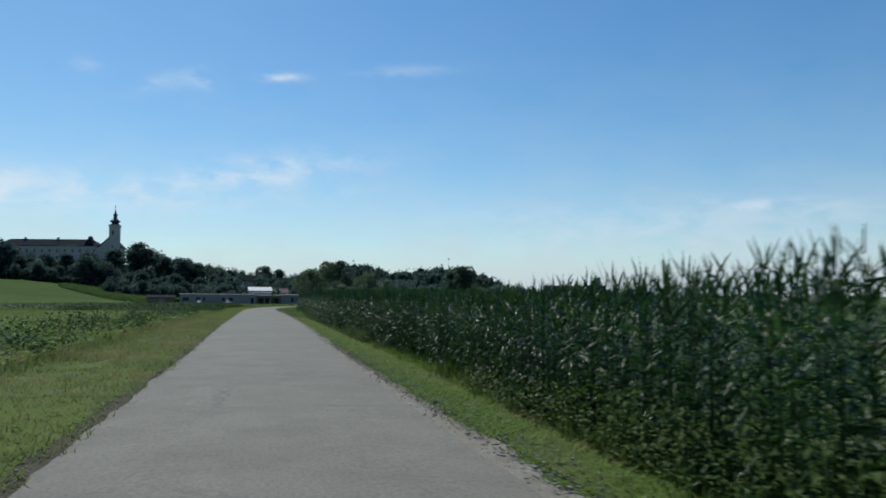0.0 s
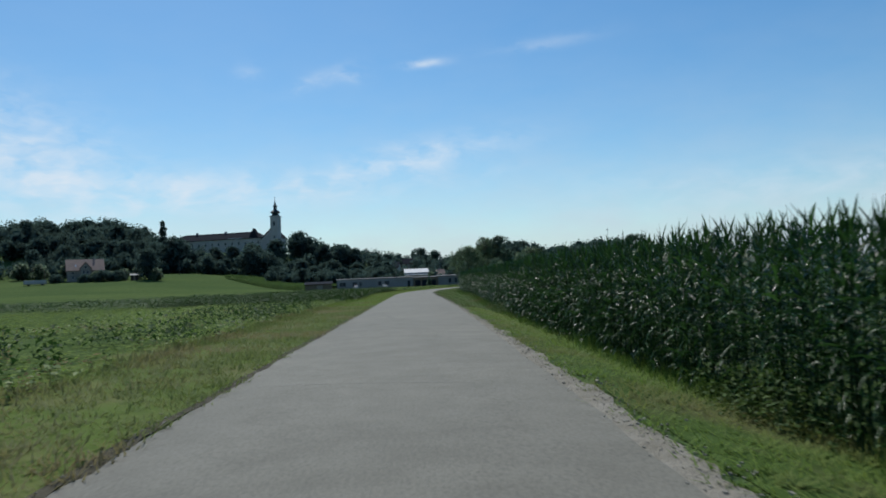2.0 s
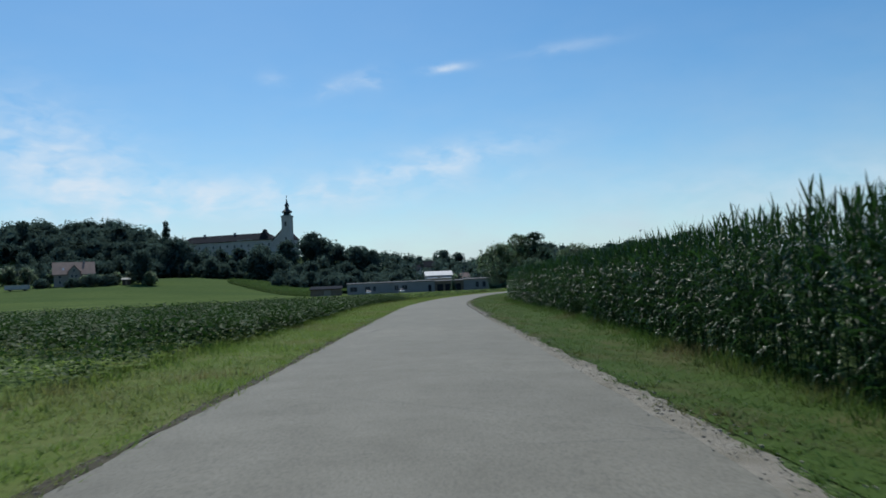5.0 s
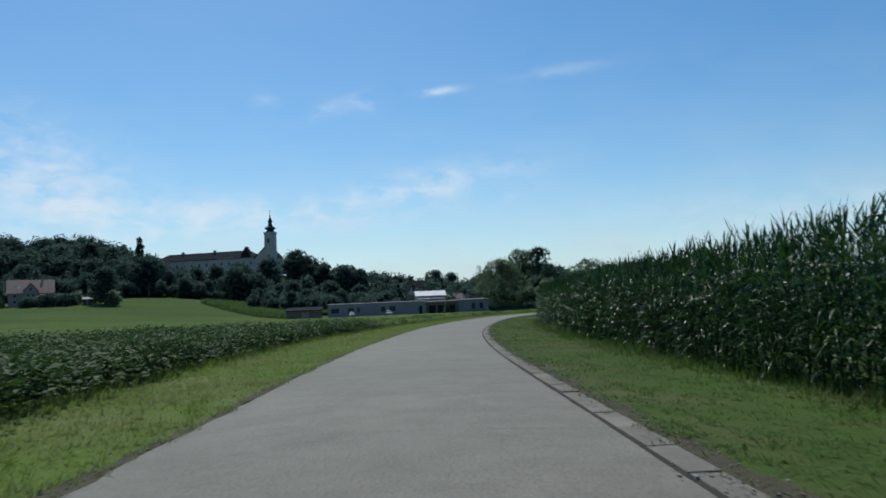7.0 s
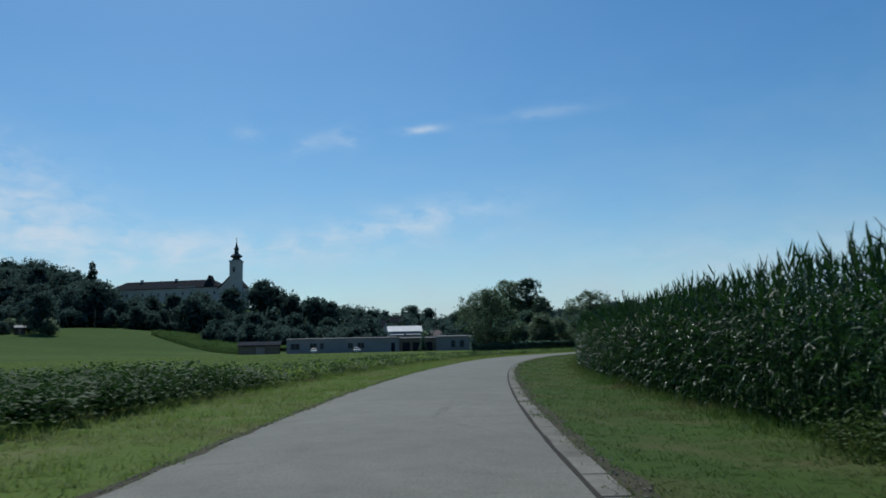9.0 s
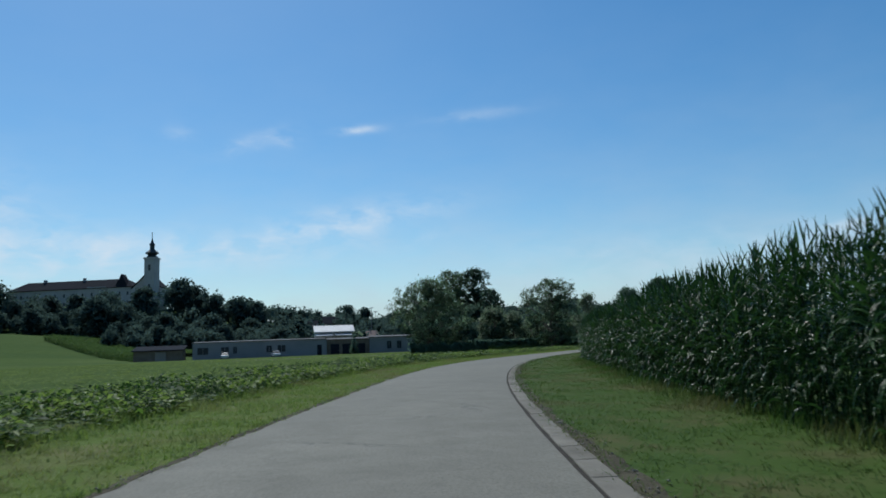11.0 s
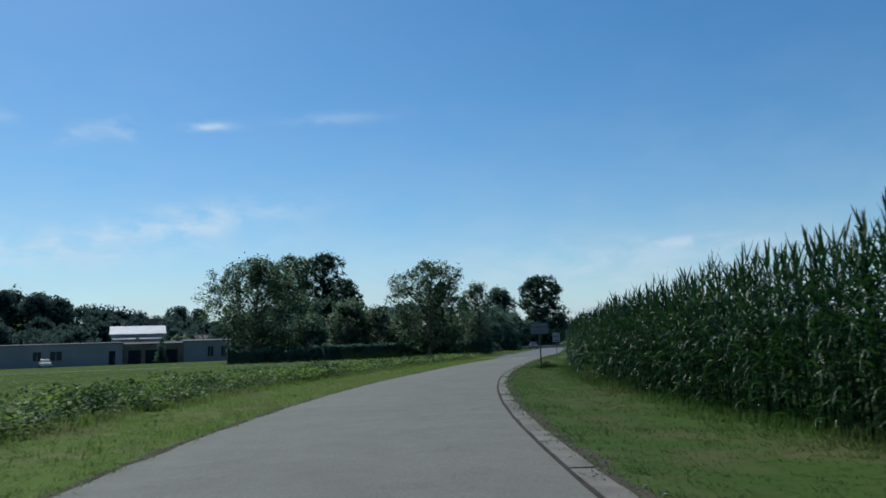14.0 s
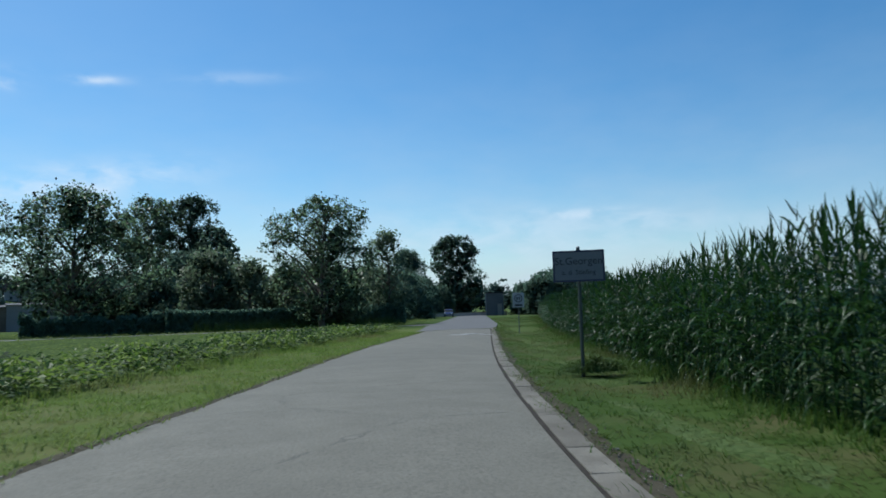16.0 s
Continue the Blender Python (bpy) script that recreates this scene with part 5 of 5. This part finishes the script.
def build_village():
    for row in ((-40, 512, 12, 9, 5.5, 10, ROOF_RED), (-22, 560, 13, 9, 5.5, -15, ROOF_DARK), (10, 540, 12, 9, 5.0, 20, ROOF_RED), (-8, 600, 14, 10, 6, 5, ROOF_DARK), (34, 520, 12, 9, 5.5, -8, ROOF_RED), (-70, 452, 9, 7, 3.6, 14, ROOF_DARK), (-30, 470, 11, 8, 4.5, -10, ROOF_RED)):
        village_house("village_house", "pale village house with a tiled gable roof among trees", *row)
    # tall barn on the far meadow
    b = thing("barn", pose(-241.5, 421, float(land(-241, 421)) - .5, 0, 0, 24), "tall dark timber barn with a pale sheet-metal roof", "barn")
    Geo().prism_x([(-6, -.5), (6, -.5), (6, 12.0), (0, 16.2), (-6, 12.0)], -10, 10).make("wall", TIMBER_DARK, b)
    for k in (-1, 1):
        for j in range(3):
            q0, q1 = 6.8 - 2.26 * j, 6.8 - 2.26 * j - 2.1
            z0, z1 = 16.5 - .72 * q0, 16.5 - .72 * q1
            Geo().prism_x([(k * q0, z0), (k * q1, z1), (k * q1, z1 + .2), (k * q0, z0 + .2)][::k], -10.8, 10.8).make("roof_sheet", ROOF_METAL, b, "pale metal roof sheet")
    Geo().box(5.0, 8.2, -6.1, -6.0, 0, 4.2).make("door", ROOF_DARK, b)
    b = thing("garden_hut", pose(-147.5, 402, float(land(-147.5, 402)) - .3, 0, 0, 20), "small dark garden hut with a white roof beside a tree", "hut")
    Geo().box(-1.7, 1.7, -1.4, 1.4, 0, 2.7).make("wall", TIMBER_DARK, b)
    Geo().prism_x([(-1.8, 2.6), (0, 3.5), (1.8, 2.6), (1.8, 2.75), (0, 3.65), (-1.8, 2.75)], -2.0, 2.0).make("roof", PLASTER, b, "white sheet roof")
    Geo().box(-.4, .5, -1.46, -1.4, .3, 2.2).make("door", TIMBER, b)
    # small building where the village road turns
    b = thing("garage", pose(95, 337, 0, 0, 0, -32), "small flat-roofed dark grey garage with a pale door", "garage")
    Geo().box(-2.0, 1.5, -3, 3, -.5, 4.6).make("wall", ROOF_GREY, b)
    Geo().box(-2.15, 1.65, -3.15, 3.15, 4.6, 4.75).make("roof", ROOF_DARK, b)
    Geo().box(.3, 1.2, -3.06, -3.0, 0, 2.4).make("door", PLASTER_WARM, b)
    Geo().box(-2.14, -2.005, -3.1, -2.5, 0, 4.55).make("corner_strip", SIGN_WHITE, b)
    w = thing("low_wall", pose(92, 343, 0, 0, 0, -20), "low pale garden wall beyond the road's turn", "wall")
    Geo().box(-13, 8, -.15, .15, -.3, .7).make("masonry", PLASTER, w)
    Geo().box(-13.1, 8.1, -.2, .2, .7, .8).make("coping", CONCRETE, w)
    # barn beyond the maize
    b = thing("barn", pose(74.5, 166, 0, 0, 0, -24), "long dark-roofed barn standing beyond the maize", "barn")
    Geo().prism_x([(-4.5, -.3), (4.5, -.3), (4.5, 3.2), (0, 5.2), (-4.5, 3.2)], -7, 7).make("wall", PLASTER_GREY, b)
    Geo().prism_x([(-5.2, 2.8), (0, 5.3), (5.2, 2.8), (5.2, 3.0), (0, 5.6), (-5.2, 3.0)], -7.5, 7.5).make("roof", ROOF_DARK, b)
    Geo().box(4.6, 6.2, -1.0, .6, 3, 7.3).make("chimney", PLASTER_GREY, b)
    Geo().box(4.45, 6.35, -1.15, .75, 7.3, 7.5).make("chimney_cap", ROOF_DARK, b)
    for row in ((96, 172, .45), (60, 178, .4)):
        t = make_tree("fruit_tree", "small tree beside the barn", 95, 12, 4.5, .15, 1500, .5, LEAF_DARK)
        t.matrix_basis = pose(row[0], row[1], 0) @ Matrix.Diagonal((row[2], row[2], row[2], 1))


# ---- vehicles, signs, poles ----


def make_car(label, paint):
    car = thing("car", pose(0, 0, 0), label, "car")
    body = [(-2.1, .32), (2.1, .32), (2.14, .62), (2.02, .82), (1.05, .94), (-1.75, .98), (-2.1, .9), (-2.15, .6)]
    Geo().prism(body, -.86, .86).make("body", paint, car, bevel=.05)
    Geo().prism([(1.02, .93), (.28, 1.42), (-1.1, 1.46), (-1.75, .97)], -.74, .74).make("cabin", GLASS, car, "dark glazed cabin", bevel=.04)
    Geo().prism([(.32, 1.40), (.2, 1.48), (-1.05, 1.52), (-1.2, 1.42)], -.70, .70).make("roof", paint, car, bevel=.02)
    for x in (-1.3, 1.35):
        for y in (-.80, .80):
            w = Geo().lathe([(.32, -.1), (.33, -.06), (.33, .06), (.32, .1)], 18).make("wheel", RUBBER, car)
            w.matrix_basis = pose(x, y, .33, 90, 0, 0)
            Geo().lathe([(.2, -.11), (.2, .11)], 12).make("rim", STEEL, w)
    for y in (-.62, .62):
        Geo().box(2.06, 2.15, y - .17, y + .17, .62, .78).make("headlight", LENS, car, bevel=.02)
        Geo().box(-2.17, -2.08, y - .15, y + .15, .68, .84).make("tail_light", SIGN_RED, car)
    Geo().box(2.12, 2.17, -.26, .26, .40, .52).make("plate", SIGN_WHITE, car)
    return car


def build_vehicles():
    car = make_car("dark blue car standing on the village road's edge", CAR_BLUE)
    car.matrix_basis = pose(80.6, 330.7, .03, 0, 0, -118)
    white = make_car("white car parked before the long low building", CAR_WHITE)
    white.matrix_basis = pose(-27.2, 326.5, 0, 0, 0, -80)
    for x, y, a in ((-15.4, 327.5, -76),):
        copy_thing(white, pose(x, y, 0, 0, 0, a))
    z = float(land(-192, 394))
    v = thing("trailer", pose(-193.5, 394, z, 0, 0, 15), "long pale farm trailer on the meadow", "trailer")
    Geo().box(-5, 5, -1.2, 1.2, .8, 2.6).make("box", SIGN_WHITE, v, bevel=.06)
    Geo().box(-5.2, 5.2, -1.1, 1.1, .55, .78).make("chassis", STEEL, v)
    for x in (-3, 3.2):
        w = Geo().lathe([(.42, -1.1), (.42, 1.1)], 14).make("wheel", RUBBER, v)
        w.matrix_basis = pose(x, 0, .42, 90, 0, 0)


def lettering(text, size, mat, parent, m, name="lettering"):
    cu = bpy.data.curves.new(name, "FONT")
    cu.body, cu.size, cu.align_x, cu.align_y, cu.extrude = text, size, "CENTER", "CENTER", .0015
    tmp = bpy.data.objects.new(name, cu)
    scene.collection.objects.link(tmp)
    bpy.context.view_layer.update()
    me = bpy.data.meshes.new_from_object(tmp.evaluated_get(bpy.context.evaluated_depsgraph_get()))
    bpy.data.objects.remove(tmp)
    bpy.data.curves.remove(cu)
    me.materials.clear()
    me.materials.append(mat)
    ob = new(name, me)
    ob.parent = parent
    ob.matrix_basis = m
    return ob


def tube_part(name, path, r, mat, parent, n=10):
    V, F = tube(path, np.full(len(path), r), n)
    return child(quads(name, V, F, mat, True), parent)


def build_signs():
    s = thing("town_sign", pose(25.95, 217.65, 0, 0, 0, SIGN_TURN), "white place-name sign with a dark blue border on a post", "road sign")
    # panel colour already holds the shade of its sunless side
    Geo().box(-.48, .48, -.02, .02, 1.70, 2.29).make("panel", SIGN_FACE_SHADED, s, bevel=.012)
    b = .034
    Geo().box(-.48, .48, -.026, -.0205, 1.70, 1.70 + b).box(-.48, .48, -.026, -.0205, 2.29 - b, 2.29).box(-.48, -.48 + b, -.026, -.0205, 1.70 + b, 2.29 - b).box(.48 - b, .48, -.026, -.0205, 1.70 + b, 2.29 - b).make("border", SIGN_BLUE, s)
    lettering("St.Georgen", .195, SIGN_BLACK, s, pose(0, -.023, 2.085, 90, 0, 0))
    lettering("a. d. Stiefing", .13, SIGN_BLACK, s, pose(0, -.023, 1.875, 90, 0, 0))
    tube_part("post", [(0, .05, -.3), (0, .05, 1.2), (0, .05, 2.33)], .036, POST, s)
    Geo().lathe([(.034, 2.32), (.034, 2.35), (.02, 2.37)], 10, 0, .05).make("cap", STEEL, s)
    for z in (1.82, 2.17):
        Geo().box(-.06, .06, .02, .09, z - .02, z + .02).make("clamp", STEEL, s)
    # zone sign farther on
    z = thing("zone_sign", pose(37.9, 238.6, 0, 0, 0, -28), "white speed-zone sign with a ring on a thin post", "road sign")
    Geo().box(-.3, .3, -.012, .012, 1.30, 2.06).make("panel", SIGN_WHITE, z, bevel=.008)
    ring = [(.21, -.004), (.21, .004), (.17, .004), (.17, -.004), (.21, -.004)]
    r = Geo().lathe(ring, 28, caps=False).make("ring", SIGN_BLACK, z)
    r.matrix_basis = pose(0, -.018, 1.77, 90, 0, 0)
    for x in (-.06, .06):
        Geo().box(x - .035, x + .035, -.02, -.0125, 1.70, 1.84).make("mark", SIGN_BLACK, z)
    Geo().box(-.2, .2, -.02, -.0125, 1.37, 1.46).make("bar", SIGN_BLACK, z)
    tube_part("post", [(0, .03, -.3), (0, .03, 1.0), (0, .03, 2.1)], .025, STEEL, z)
    # poles in the meadow and a marker post
    for x, y, h in ((-139, 446, 8.0), (-196, 408, 6.5)):
        p = thing("wooden_pole", pose(x, y, float(land(x, y))), "plain weathered wooden pole in the meadow", "pole", "meadow poles")
        tube_part("shaft", [(0, 0, -.4), (0, 0, h * .5), (.05, 0, h)], .14, TIMBER, p)
    p = thing("lamp_pole", pose(13.8, 546, float(land(13.8, 546))), "tall thin pole with a short crossarm above the village", "pole")
    tube_part("shaft", [(0, 0, -.3), (0, 0, 10), (0, 0, 21)], .16, STEEL, p, 6)
    Geo().box(-1.0, 1.0, -.12, .12, 20.4, 20.65).make("crossarm", STEEL, p)
    m = thing("mast", pose(224, 880, float(land(224, 880))), "thin lattice mast on the far wooded hill", "mast")
    tube_part("shaft", [(0, 0, 0), (0, 0, 14), (0, 0, 26)], .16, STEEL, m, 6)
    Geo().box(-1.2, 1.2, -.3, .3, 24, 25).make("antenna", STEEL, m)


SIGN_TURN = -38.0
build_church()
build_farmhouse()
build_long_building()
build_bright_shed()
build_village()
build_near_trees()
build_hedge()
build_far_trees()
build_far_woods()
build_slope_maize()
build_vehicles()
build_signs()
build_corn()
build_corn_weeds()
build_crops()
build_grass()
build_gravel()
build_worn_paint()
build_shoulders()
build_turf()
build_kerb()
